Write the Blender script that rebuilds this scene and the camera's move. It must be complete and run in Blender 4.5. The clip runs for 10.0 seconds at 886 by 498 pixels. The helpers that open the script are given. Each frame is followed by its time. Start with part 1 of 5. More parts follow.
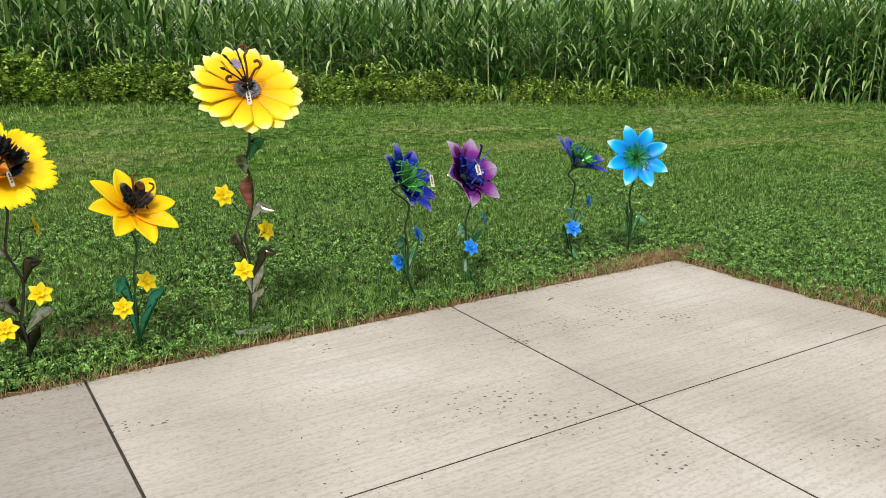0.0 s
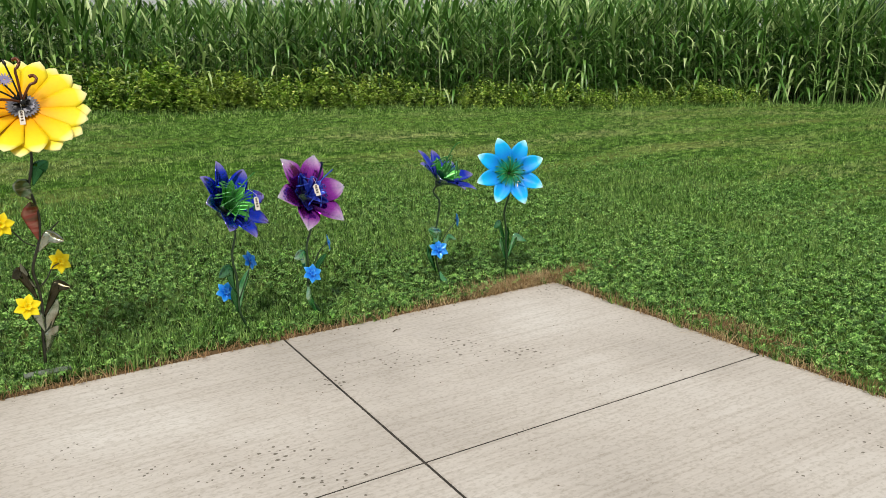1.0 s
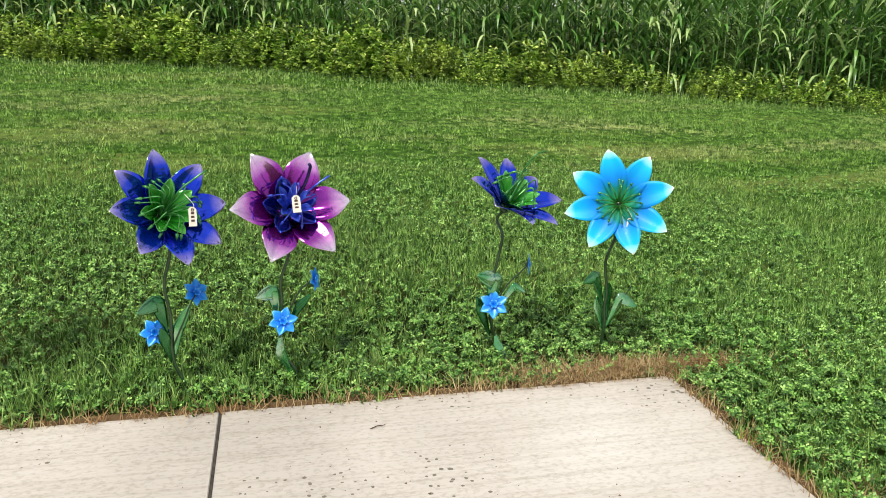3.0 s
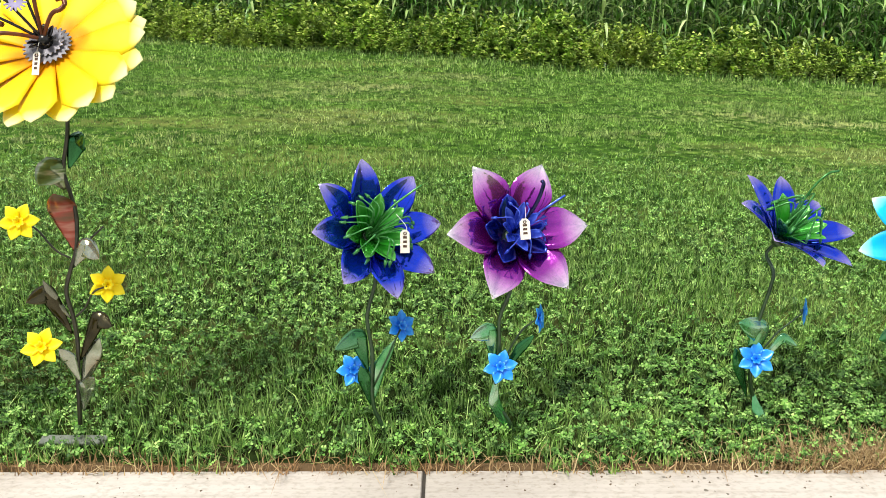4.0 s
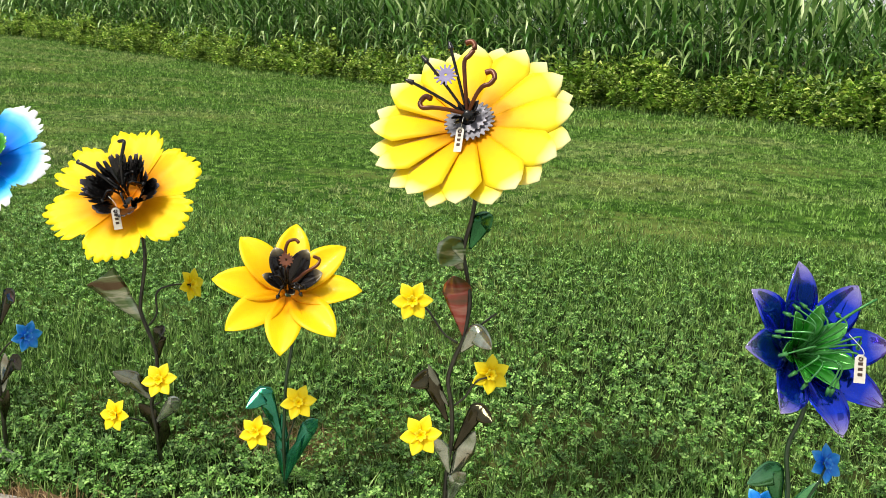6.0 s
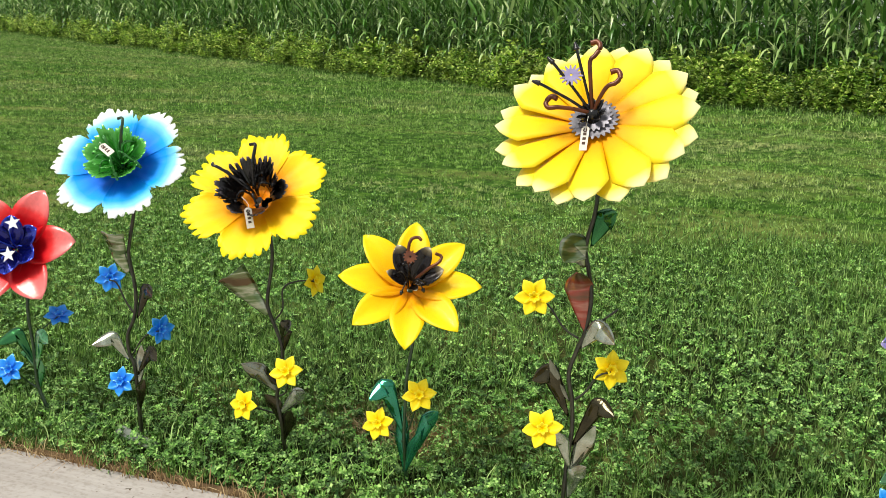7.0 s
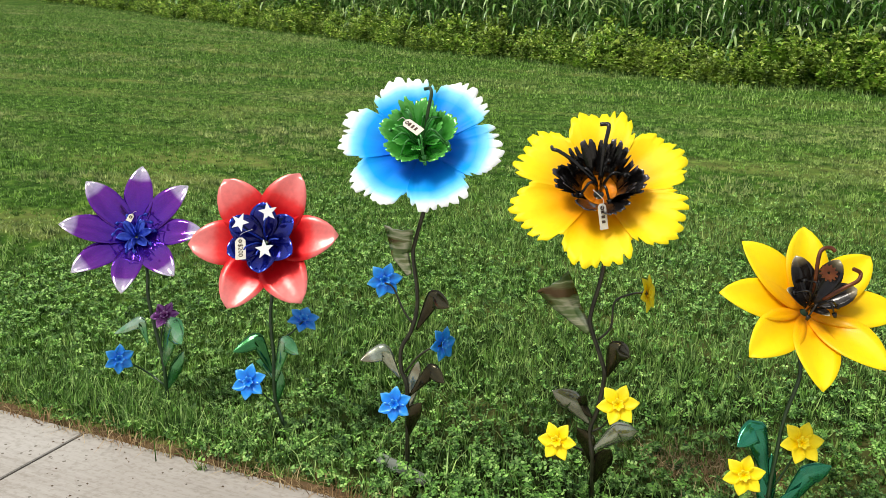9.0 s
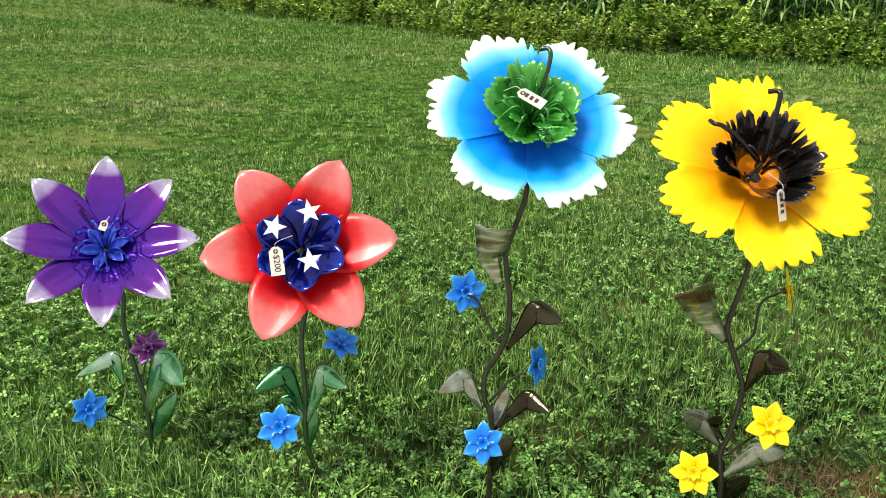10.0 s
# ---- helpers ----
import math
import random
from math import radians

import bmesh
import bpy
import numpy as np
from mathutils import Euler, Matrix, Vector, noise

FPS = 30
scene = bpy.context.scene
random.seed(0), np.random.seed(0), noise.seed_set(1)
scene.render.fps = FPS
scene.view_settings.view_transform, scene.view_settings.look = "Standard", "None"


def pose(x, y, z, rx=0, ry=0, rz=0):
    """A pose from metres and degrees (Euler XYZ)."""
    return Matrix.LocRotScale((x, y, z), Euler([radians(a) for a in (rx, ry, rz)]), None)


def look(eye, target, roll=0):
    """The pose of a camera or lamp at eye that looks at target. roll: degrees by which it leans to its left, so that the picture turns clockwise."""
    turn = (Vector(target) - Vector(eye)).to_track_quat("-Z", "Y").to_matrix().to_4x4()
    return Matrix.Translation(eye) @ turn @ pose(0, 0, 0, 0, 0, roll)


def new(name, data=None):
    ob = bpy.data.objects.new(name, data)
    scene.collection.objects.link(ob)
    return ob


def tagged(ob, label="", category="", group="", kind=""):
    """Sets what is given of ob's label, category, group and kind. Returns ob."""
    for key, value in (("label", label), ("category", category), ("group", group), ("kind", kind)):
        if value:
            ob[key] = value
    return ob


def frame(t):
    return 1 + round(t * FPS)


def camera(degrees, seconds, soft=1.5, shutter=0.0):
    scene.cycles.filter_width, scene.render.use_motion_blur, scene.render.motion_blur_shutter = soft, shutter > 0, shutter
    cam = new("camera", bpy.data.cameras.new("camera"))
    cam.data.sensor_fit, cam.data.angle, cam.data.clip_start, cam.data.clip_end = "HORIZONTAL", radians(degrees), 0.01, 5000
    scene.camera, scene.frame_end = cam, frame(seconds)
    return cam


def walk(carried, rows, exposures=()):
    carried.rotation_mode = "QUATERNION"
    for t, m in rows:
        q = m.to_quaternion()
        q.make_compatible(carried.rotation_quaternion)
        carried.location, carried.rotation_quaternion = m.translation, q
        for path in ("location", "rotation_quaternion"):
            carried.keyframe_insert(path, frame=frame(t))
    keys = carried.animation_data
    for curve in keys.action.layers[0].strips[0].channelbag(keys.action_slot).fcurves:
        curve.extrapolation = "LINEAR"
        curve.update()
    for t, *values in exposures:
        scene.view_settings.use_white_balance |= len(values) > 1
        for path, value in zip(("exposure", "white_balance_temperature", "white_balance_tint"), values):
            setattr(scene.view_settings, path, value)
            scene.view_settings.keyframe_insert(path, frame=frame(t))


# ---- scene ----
cam = camera(56.3, 10.0, 0.7)
EXPOSURES = [(0.0, -0.3), (1.0, -0.36), (2.0, -0.25), (3.5, 0.22), (4.5, 0.32), (5.0, 0.28), (5.5, 0.1), (7.5, 0.0), (9.0, -0.1), (10.0, 0.08)]
PATH = [
    (0, (-0.026, -0.013, 1.595), (0.989, 1.642, 1.115), -0.9),
    (0.5, (0.472, -0.055, 1.583), (1.513, 1.583, 1.099), -1.0),
    (1, (1.025, -0.128, 1.622), (2.042, 1.526, 1.143), -1.4),
    (1.5, (1.569, 0.026, 1.596), (2.538, 1.705, 1.104), -3.3),
    (2, (2.08, 0.201, 1.56), (2.842, 1.977, 1.046), -0.9),
    (2.2, (2.234, 0.321, 1.559), (2.906, 2.132, 1.041), -0.1),
    (3.3, (2.752, 1.255, 1.536), (3.097, 3.149, 0.994), 1.7),
    (3.5, (2.725, 1.367, 1.534), (2.955, 3.276, 0.981), 1.6),
    (4, (2.543, 1.69, 1.535), (2.614, 3.605, 0.962), 1.0),
    (4.5, (2.402, 1.957, 1.545), (2.327, 3.879, 0.996), 0.6),
    (4.8, (2.297, 2.043, 1.574), (2.011, 3.967, 1.108), 0.8),
    (5, (2.239, 2.078, 1.605), (1.856, 3.991, 1.163), 1.5),
    (5.5, (2.085, 2.057, 1.601), (1.63, 3.955, 1.166), 1.9),
    (6, (1.975, 1.99, 1.577), (1.477, 3.871, 1.113), 1.4),
    (6.2, (1.938, 1.959, 1.571), (1.394, 3.823, 1.093), 1.4),
    (7.3, (1.792, 1.88, 1.586), (1.101, 3.699, 1.125), -0.1),
    (7.5, (1.717, 1.913, 1.566), (1.022, 3.733, 1.111), 0.3),
    (8, (1.441, 2.045, 1.555), (0.687, 3.84, 1.096), 0.8),
    (8.5, (1.09, 2.079, 1.518), (0.294, 3.854, 1.056), 1.0),
    (9, (0.73, 2.055, 1.511), (-0.026, 3.834, 0.999), 0.9),
    (9.5, (0.332, 2.218, 1.503), (-0.343, 4.018, 0.949), -0.5),
    (10, (-0.122, 2.351, 1.444), (-0.501, 4.228, 0.869), 1.3),
]
walk(cam, [(t, look(eye, target, roll)) for t, eye, target, roll in PATH], EXPOSURES)

# ---- light ----
SUN_EL, SUN_AZ = 60.0, 215.0          # degrees above the horizon; compass from +y towards +x
world = bpy.data.worlds.new("sky")
scene.world = world
world.use_nodes = True
wn, wl = world.node_tree.nodes, world.node_tree.links
sky = wn.new("ShaderNodeTexSky")
sky.sky_type, sky.sun_disc = "NISHITA", False
sky.sun_elevation, sky.sun_rotation = radians(SUN_EL), radians(SUN_AZ)
sky.dust_density, sky.air_density = 2.0, 1.0
veil = wn.new("ShaderNodeMix")
veil.data_type = "RGBA"
cloud = wn.new("ShaderNodeTexNoise")
cloud.inputs["Scale"].default_value, cloud.inputs["Detail"].default_value = 2.2, 5.0
cramp = wn.new("ShaderNodeMapRange")
cramp.inputs["From Min"].default_value, cramp.inputs["From Max"].default_value = 0.35, 0.65
cramp.inputs["To Min"].default_value, cramp.inputs["To Max"].default_value = 0.35, 0.85
coord = wn.new("ShaderNodeTexCoord")
wl.new(coord.outputs["Generated"], cloud.inputs["Vector"])
wl.new(cloud.outputs["Fac"], cramp.inputs["Value"])
wl.new(cramp.outputs["Result"], veil.inputs["Factor"])
wl.new(sky.outputs["Color"], veil.inputs["A"])
veil.inputs["B"].default_value = (9.2, 9.2, 8.9, 1)
wl.new(veil.outputs["Result"], wn["Background"].inputs["Color"])
wn["Background"].inputs["Strength"].default_value = 0.092

sun = new("sun", bpy.data.lights.new("sun", "SUN"))
sun.data.energy, sun.data.angle, sun.data.color = 3.6, radians(18), (1.0, 0.95, 0.85)
sd = Vector((math.sin(radians(SUN_AZ)) * math.cos(radians(SUN_EL)), math.cos(radians(SUN_AZ)) * math.cos(radians(SUN_EL)), math.sin(radians(SUN_EL))))
sun.matrix_world = look(sd * 50, (0, 0, 0))

# ---- materials ----
def material(name, rough=0.5, metal=0.0, coat=0.0):
    m = bpy.data.materials.new(name)
    m.use_nodes = True
    b = m.node_tree.nodes["Principled BSDF"]
    b.inputs["Roughness"].default_value = rough
    b.inputs["Metallic"].default_value = metal
    b.inputs["Coat Weight"].default_value = coat
    b.inputs["Coat Roughness"].default_value = 0.08
    return m, m.node_tree.nodes, m.node_tree.links, b


def ramp_node(nodes, stops):
    r = nodes.new("ShaderNodeValToRGB")
    e = r.color_ramp.elements
    while len(e) < len(stops):
        e.new(0.5)
    for el, (p, c) in zip(e, stops):
        el.position, el.color = p, (*c, 1)
    return r


def noise_node(nodes, links, scale, detail=3.0, stretch=None, coords="Object"):
    tc = nodes.new("ShaderNodeTexCoord")
    n = nodes.new("ShaderNodeTexNoise")
    n.inputs["Scale"].default_value, n.inputs["Detail"].default_value = scale, detail
    if stretch:
        mp = nodes.new("ShaderNodeMapping")
        mp.inputs["Scale"].default_value = stretch
        links.new(tc.outputs[coords], mp.inputs["Vector"])
        links.new(mp.outputs["Vector"], n.inputs["Vector"])
    else:
        links.new(tc.outputs[coords], n.inputs["Vector"])
    return n


def mix_node(nodes, links, fac, a, b, mode="MIX"):
    m = nodes.new("ShaderNodeMix")
    m.data_type, m.blend_type = "RGBA", mode
    for key, v in (("Factor", fac), ("A", a), ("B", b)):
        if isinstance(v, (int, float)):
            m.inputs[key].default_value = v
        elif isinstance(v, tuple):
            m.inputs[key].default_value = (*v, 1)
        else:
            links.new(v, m.inputs[key])
    return m.outputs["Result"]


def petal_paint(name, stops, rough=0.3, metal=0.0, coat=0.3, blotch=0.12, wobble=0.05, gloss=0.5):
    """Sprayed paint on sheet metal, its colour running from the heart of the flower to the tip."""
    m, n, l, b = material(name, rough, metal, coat)
    b.inputs["Specular IOR Level"].default_value = gloss
    uv = n.new("ShaderNodeUVMap")
    sep = n.new("ShaderNodeSeparateXYZ")
    l.new(uv.outputs["UV"], sep.inputs["Vector"])
    nz = noise_node(n, l, 14.0, 3.0)
    add = n.new("ShaderNodeMath")
    add.operation = "MULTIPLY_ADD"
    l.new(nz.outputs["Fac"], add.inputs[0])
    add.inputs[1].default_value = wobble * 2
    sub = n.new("ShaderNodeMath")
    sub.operation = "SUBTRACT"
    l.new(sep.outputs["Y"], sub.inputs[0])
    sub.inputs[1].default_value = wobble
    l.new(sub.outputs[0], add.inputs[2])
    r = ramp_node(n, stops)
    l.new(add.outputs[0], r.inputs["Fac"])
    fine = noise_node(n, l, 60.0, 4.0)
    fr = ramp_node(n, [(0.3, (1 - blotch,) * 3), (0.7, (1, 1, 1))])
    l.new(fine.outputs["Fac"], fr.inputs["Fac"])
    l.new(mix_node(n, l, 1.0, r.outputs["Color"], fr.outputs["Color"], "MULTIPLY"), b.inputs["Base Color"])
    bump = n.new("ShaderNodeBump")
    bump.inputs["Strength"].default_value, bump.inputs["Distance"].default_value = 0.12, 0.01
    dent = noise_node(n, l, 22.0, 2.0)
    l.new(dent.outputs["Fac"], bump.inputs["Height"])
    l.new(bump.outputs["Normal"], b.inputs["Normal"])
    return m


def mottled(name, stops, scale=12.0, rough=0.4, metal=0.0, coat=0.0, bump=0.15, stretch=None):
    m, n, l, b = material(name, rough, metal, coat)
    nz = noise_node(n, l, scale, 4.0, stretch)
    r = ramp_node(n, stops)
    l.new(nz.outputs["Fac"], r.inputs["Fac"])
    l.new(r.outputs["Color"], b.inputs["Base Color"])
    bp = n.new("ShaderNodeBump")
    bp.inputs["Strength"].default_value, bp.inputs["Distance"].default_value = bump, 0.01
    l.new(nz.outputs["Fac"], bp.inputs["Height"])
    l.new(bp.outputs["Normal"], b.inputs["Normal"])
    return m


def foliage(name, stops, patch, patch_scale=0.6, stretch=None, rough=0.55, glow=0.35, patch_amount=1.0, gap_shade=0.0, sheen=0.5):
    """Leaves and blades: each one its own shade, drifting in patches over the ground; light passes through them."""
    m, n, l, b = material(name, rough)
    geo = n.new("ShaderNodeNewGeometry")
    r = ramp_node(n, stops)
    l.new(geo.outputs["Random Per Island"], r.inputs["Fac"])
    nz = noise_node(n, l, patch_scale, 4.0, stretch)
    pr = ramp_node(n, [(0.48, (0, 0, 0)), (0.72, (patch_amount,) * 3)])
    l.new(nz.outputs["Fac"], pr.inputs["Fac"])
    col = mix_node(n, l, pr.outputs["Color"], r.outputs["Color"], patch)
    # blotches painted into the leaf colour: dark as shaded gaps, bright as lit tips
    if gap_shade:
        tn = noise_node(n, l, gap_shade, 3.0, (0.6, 1.25, 1.0))
        gap_tone = ramp_node(n, [(0.36, (0.24, 0.31, 0.26)), (0.50, (1.0, 1.0, 1.0)), (0.64, (1.6, 1.5, 1.4))])
        l.new(tn.outputs["Fac"], gap_tone.inputs["Fac"])
        col = mix_node(n, l, 1.0, col, gap_tone.outputs["Color"], "MULTIPLY")
    b.inputs["Specular IOR Level"].default_value = sheen
    l.new(col, b.inputs["Base Color"])
    tr = n.new("ShaderNodeBsdfTranslucent")
    l.new(col, tr.inputs["Color"])
    mx = n.new("ShaderNodeMixShader")
    mx.inputs["Fac"].default_value = glow
    l.new(b.outputs["BSDF"], mx.inputs[1])
    l.new(tr.outputs["BSDF"], mx.inputs[2])
    l.new(mx.outputs["Shader"], n["Material Output"].inputs["Surface"])
    return m


def ground_material():
    m, n, l, b = material("lawn_soil_with_gap_shade", 0.9)
    b.inputs["Specular IOR Level"].default_value = 0.05
    nz = noise_node(n, l, 9.0, 6.0)
    r = ramp_node(n, [(0.3, (0.012, 0.036, 0.005)), (0.55, (0.045, 0.11, 0.012)), (0.75, (0.15, 0.26, 0.04))])
    l.new(nz.outputs["Fac"], r.inputs["Fac"])
    # soil near the flowers painted almost black, as the shade between the blades
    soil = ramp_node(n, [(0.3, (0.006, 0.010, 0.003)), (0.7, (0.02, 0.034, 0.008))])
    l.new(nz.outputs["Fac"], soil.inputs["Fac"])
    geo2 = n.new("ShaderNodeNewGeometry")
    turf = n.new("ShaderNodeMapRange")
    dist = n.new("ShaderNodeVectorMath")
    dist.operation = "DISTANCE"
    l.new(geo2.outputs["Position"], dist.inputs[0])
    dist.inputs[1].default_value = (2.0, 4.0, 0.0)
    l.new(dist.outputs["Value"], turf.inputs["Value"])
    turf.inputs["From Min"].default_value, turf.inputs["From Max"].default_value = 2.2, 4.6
    gap_darkened = mix_node(n, l, turf.outputs["Result"], soil.outputs["Color"], r.outputs["Color"])
    # mown streaks of dry clippings, long across the slope
    st = noise_node(n, l, 1.0, 4.0, (0.35, 1.6, 1.0))
    sr = ramp_node(n, [(0.5, (0, 0, 0)), (0.72, (0.55,) * 3)])
    l.new(st.outputs["Fac"], sr.inputs["Fac"])
    green = mix_node(n, l, sr.outputs["Color"], gap_darkened, (0.26, 0.27, 0.08))
    # bare earth and dead thatch along the slab
    geo = n.new("ShaderNodeNewGeometry")
    sp = n.new("ShaderNodeSeparateXYZ")
    l.new(geo.outputs["Position"], sp.inputs["Vector"])
    dx, dy, mxm, mr = (n.new("ShaderNodeMath") for _ in range(4))
    dx.operation = dy.operation = "SUBTRACT"
    l.new(sp.outputs["X"], dx.inputs[0])
    l.new(sp.outputs["Y"], dy.inputs[0])
    dx.inputs[1].default_value, dy.inputs[1].default_value = 4.57, 4.17
    mxm.operation = "MAXIMUM"
    l.new(dx.outputs[0], mxm.inputs[0])
    l.new(dy.outputs[0], mxm.inputs[1])
    mr.operation = "LESS_THAN"
    edge_noise = noise_node(n, l, 5.0, 3.0)
    en = n.new("ShaderNodeMath")
    en.operation = "MULTIPLY"
    l.new(edge_noise.outputs["Fac"], en.inputs[0])
    en.inputs[1].default_value = 0.06
    l.new(mxm.outputs[0], mr.inputs[0])
    l.new(en.outputs[0], mr.inputs[1])
    inner = n.new("ShaderNodeMath")
    inner.operation = "GREATER_THAN"
    l.new(mxm.outputs[0], inner.inputs[0])
    inner.inputs[1].default_value = -0.3
    both = n.new("ShaderNodeMath")
    both.operation = "MULTIPLY"
    l.new(mr.outputs[0], both.inputs[0])
    l.new(inner.outputs[0], both.inputs[1])
    # tilled earth under the corn, beyond the bent line where the lawn ends
    right, left, line, field = (n.new("ShaderNodeMath") for _ in range(4))
    right.operation, left.operation = "MAXIMUM", "MINIMUM"
    for side in (right, left):
        l.new(sp.outputs["X"], side.inputs[0])
        side.inputs[1].default_value = 0.0
    line.operation = "MULTIPLY_ADD"
    l.new(right.outputs[0], line.inputs[0])
    line.inputs[1].default_value = 0.345
    l.new(sp.outputs["Y"], line.inputs[2])
    both_sides = n.new("ShaderNodeMath")
    both_sides.operation = "MULTIPLY_ADD"
    l.new(left.outputs[0], both_sides.inputs[0])
    both_sides.inputs[1].default_value = 0.52
    l.new(line.outputs[0], both_sides.inputs[2])
    field.operation = "GREATER_THAN"
    l.new(both_sides.outputs[0], field.inputs[0])
    field.inputs[1].default_value = 17.75
    edged = mix_node(n, l, both.outputs[0], green, (0.13, 0.085, 0.045))
    l.new(mix_node(n, l, field.outputs[0], edged, (0.055, 0.040, 0.025)), b.inputs["Base Color"])
    bp = n.new("ShaderNodeBump")
    bp.inputs["Distance"].default_value = 0.03
    l.new(nz.outputs["Fac"], bp.inputs["Height"])
    l.new(bp.outputs["Normal"], b.inputs["Normal"])
    return m


def concrete_material(name, wear):
    """Broom-finished concrete; wear: how much of its pale skin has greyed over."""
    m, n, l, b = material(name, 0.85)
    big = noise_node(n, l, 0.9, 5.0)
    r = ramp_node(n, [(0.3, tuple(c * wear for c in (0.45, 0.41, 0.365))), (0.5, tuple(c * wear for c in (0.545, 0.50, 0.45))), (0.72, tuple(c * wear for c in (0.65, 0.615, 0.57)))])
    l.new(big.outputs["Fac"], r.inputs["Fac"])
    broom = noise_node(n, l, 1.0, 5.0, (0.9, 48.0, 1.0))
    br = ramp_node(n, [(0.34, (0.88, 0.87, 0.855)), (0.54, (1, 1, 1))])
    l.new(broom.outputs["Fac"], br.inputs["Fac"])
    c1 = mix_node(n, l, 1.0, r.outputs["Color"], br.outputs["Color"], "MULTIPLY")
    grain = noise_node(n, l, 60.0, 8.0, (0.8, 1.3, 1.0))
    gr = ramp_node(n, [(0.34, (0.82, 0.81, 0.785)), (0.52, (1, 1, 1))])
    l.new(grain.outputs["Fac"], gr.inputs["Fac"])
    c2 = mix_node(n, l, 1.0, c1, gr.outputs["Color"], "MULTIPLY")
    # pop-outs: small pits, thicker in patches
    tc = n.new("ShaderNodeTexCoord")
    vo = n.new("ShaderNodeTexVoronoi")
    vo.inputs["Scale"].default_value = 27.0
    l.new(tc.outputs["Object"], vo.inputs["Vector"])
    patch = noise_node(n, l, 1.6, 3.0)
    thr = n.new("ShaderNodeMapRange")
    l.new(patch.outputs["Fac"], thr.inputs["Value"])
    thr.inputs["From Min"].default_value, thr.inputs["From Max"].default_value = 0.44, 0.68
    thr.inputs["To Min"].default_value, thr.inputs["To Max"].default_value = 0.10, 0.45
    pit = n.new("ShaderNodeMath")
    pit.operation = "LESS_THAN"
    wob = n.new("ShaderNodeMath")
    wob.operation = "MULTIPLY_ADD"
    fine = noise_node(n, l, 48.0, 3.0, (0.6, 1.3, 1.0))
    l.new(fine.outputs["Fac"], wob.inputs[0])
    wob.inputs[1].default_value = 0.42
    l.new(vo.outputs["Distance"], wob.inputs[2])
    l.new(wob.outputs[0], pit.inputs[0])
    l.new(thr.outputs["Result"], pit.inputs[1])
    l.new(mix_node(n, l, pit.outputs[0], c2, (0.17, 0.15, 0.12)), b.inputs["Base Color"])
    bp = n.new("ShaderNodeBump")
    bp.inputs["Strength"].default_value, bp.inputs["Distance"].default_value = 0.5, 0.004
    hs = n.new("ShaderNodeMath")
    hs.operation = "SUBTRACT"
    l.new(broom.outputs["Fac"], hs.inputs[0])
    l.new(pit.outputs[0], hs.inputs[1])
    l.new(hs.outputs[0], bp.inputs["Height"])
    l.new(bp.outputs["Normal"], b.inputs["Normal"])
    return m


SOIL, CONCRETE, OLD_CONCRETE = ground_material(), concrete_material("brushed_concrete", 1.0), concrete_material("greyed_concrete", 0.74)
GRASS = foliage("grass_blade", [(0.0, (0.02, 0.06, 0.009)), (0.5, (0.15, 0.32, 0.055)), (1.0, (0.42, 0.60, 0.21))], (0.29, 0.40, 0.13), 1.2, glow=0.08, patch_amount=0.4, gap_shade=22.0, sheen=0.2)
DRY_GRASS = foliage("mown_grass_blade", [(0.0, (0.045, 0.125, 0.014)), (0.5, (0.20, 0.38, 0.065)), (1.0, (0.36, 0.53, 0.17))], (0.50, 0.51, 0.24), 0.9, (0.4, 1.5, 1.0), glow=0.1, patch_amount=0.75, gap_shade=12.0, sheen=0.2)
CLOVER = foliage("clover_leaf", [(0.0, (0.022, 0.07, 0.012)), (0.5, (0.14, 0.33, 0.055)), (1.0, (0.36, 0.56, 0.18))], (0.11, 0.27, 0.05), 1.1, glow=0.06, patch_amount=0.5, gap_shade=22.0, sheen=0.25)
THATCH = foliage("dead_grass", [(0.0, (0.16, 0.09, 0.035)), (0.5, (0.42, 0.28, 0.13)), (1.0, (0.66, 0.52, 0.28))], (0.34, 0.19, 0.08), 3.0, glow=0.1)
CORN = foliage("corn_leaf", [(0.0, (0.016, 0.06, 0.008)), (0.45, (0.11, 0.27, 0.045)), (0.8, (0.36, 0.53, 0.17)), (1.0, (0.66, 0.78, 0.38))], (0.15, 0.32, 0.06), 0.8, rough=0.32, glow=0.17, patch_amount=0.6)
WEED = foliage("weed_leaf", [(0.0, (0.05, 0.13, 0.014)), (0.5, (0.29, 0.49, 0.065)), (1.0, (0.62, 0.72, 0.20))], (0.38, 0.46, 0.10), 0.7, glow=0.3, patch_amount=0.5, gap_shade=5.0)
RIDGE = mottled("wooded_ridge", [(0.3, (0.035, 0.06, 0.045)), (0.7, (0.06, 0.09, 0.06))], 0.05, 0.9)

YELLOW = petal_paint("yellow_paint", [(0.0, (0.80, 0.25, 0.0)), (0.25, (0.92, 0.42, 0.0)), (0.5, (0.94, 0.60, 0.001)), (0.82, (0.95, 0.77, 0.02)), (1.0, (0.96, 0.90, 0.5))], 0.5, coat=0.0, blotch=0.05, gloss=0.2)
GOLD = petal_paint("golden_yellow_paint", [(0.0, (0.85, 0.28, 0.0)), (0.3, (0.93, 0.46, 0.0)), (0.65, (0.94, 0.66, 0.003)), (1.0, (0.95, 0.74, 0.01))], 0.45, coat=0.05, blotch=0.05, gloss=0.2)
FRILL_YELLOW = petal_paint("frilled_yellow_paint", [(0.0, (0.86, 0.22, 0.0)), (0.45, (0.92, 0.38, 0.0)), (0.66, (0.95, 0.63, 0.002)), (0.85, (0.96, 0.78, 0.01))], 0.5, coat=0.0, blotch=0.05, gloss=0.2)
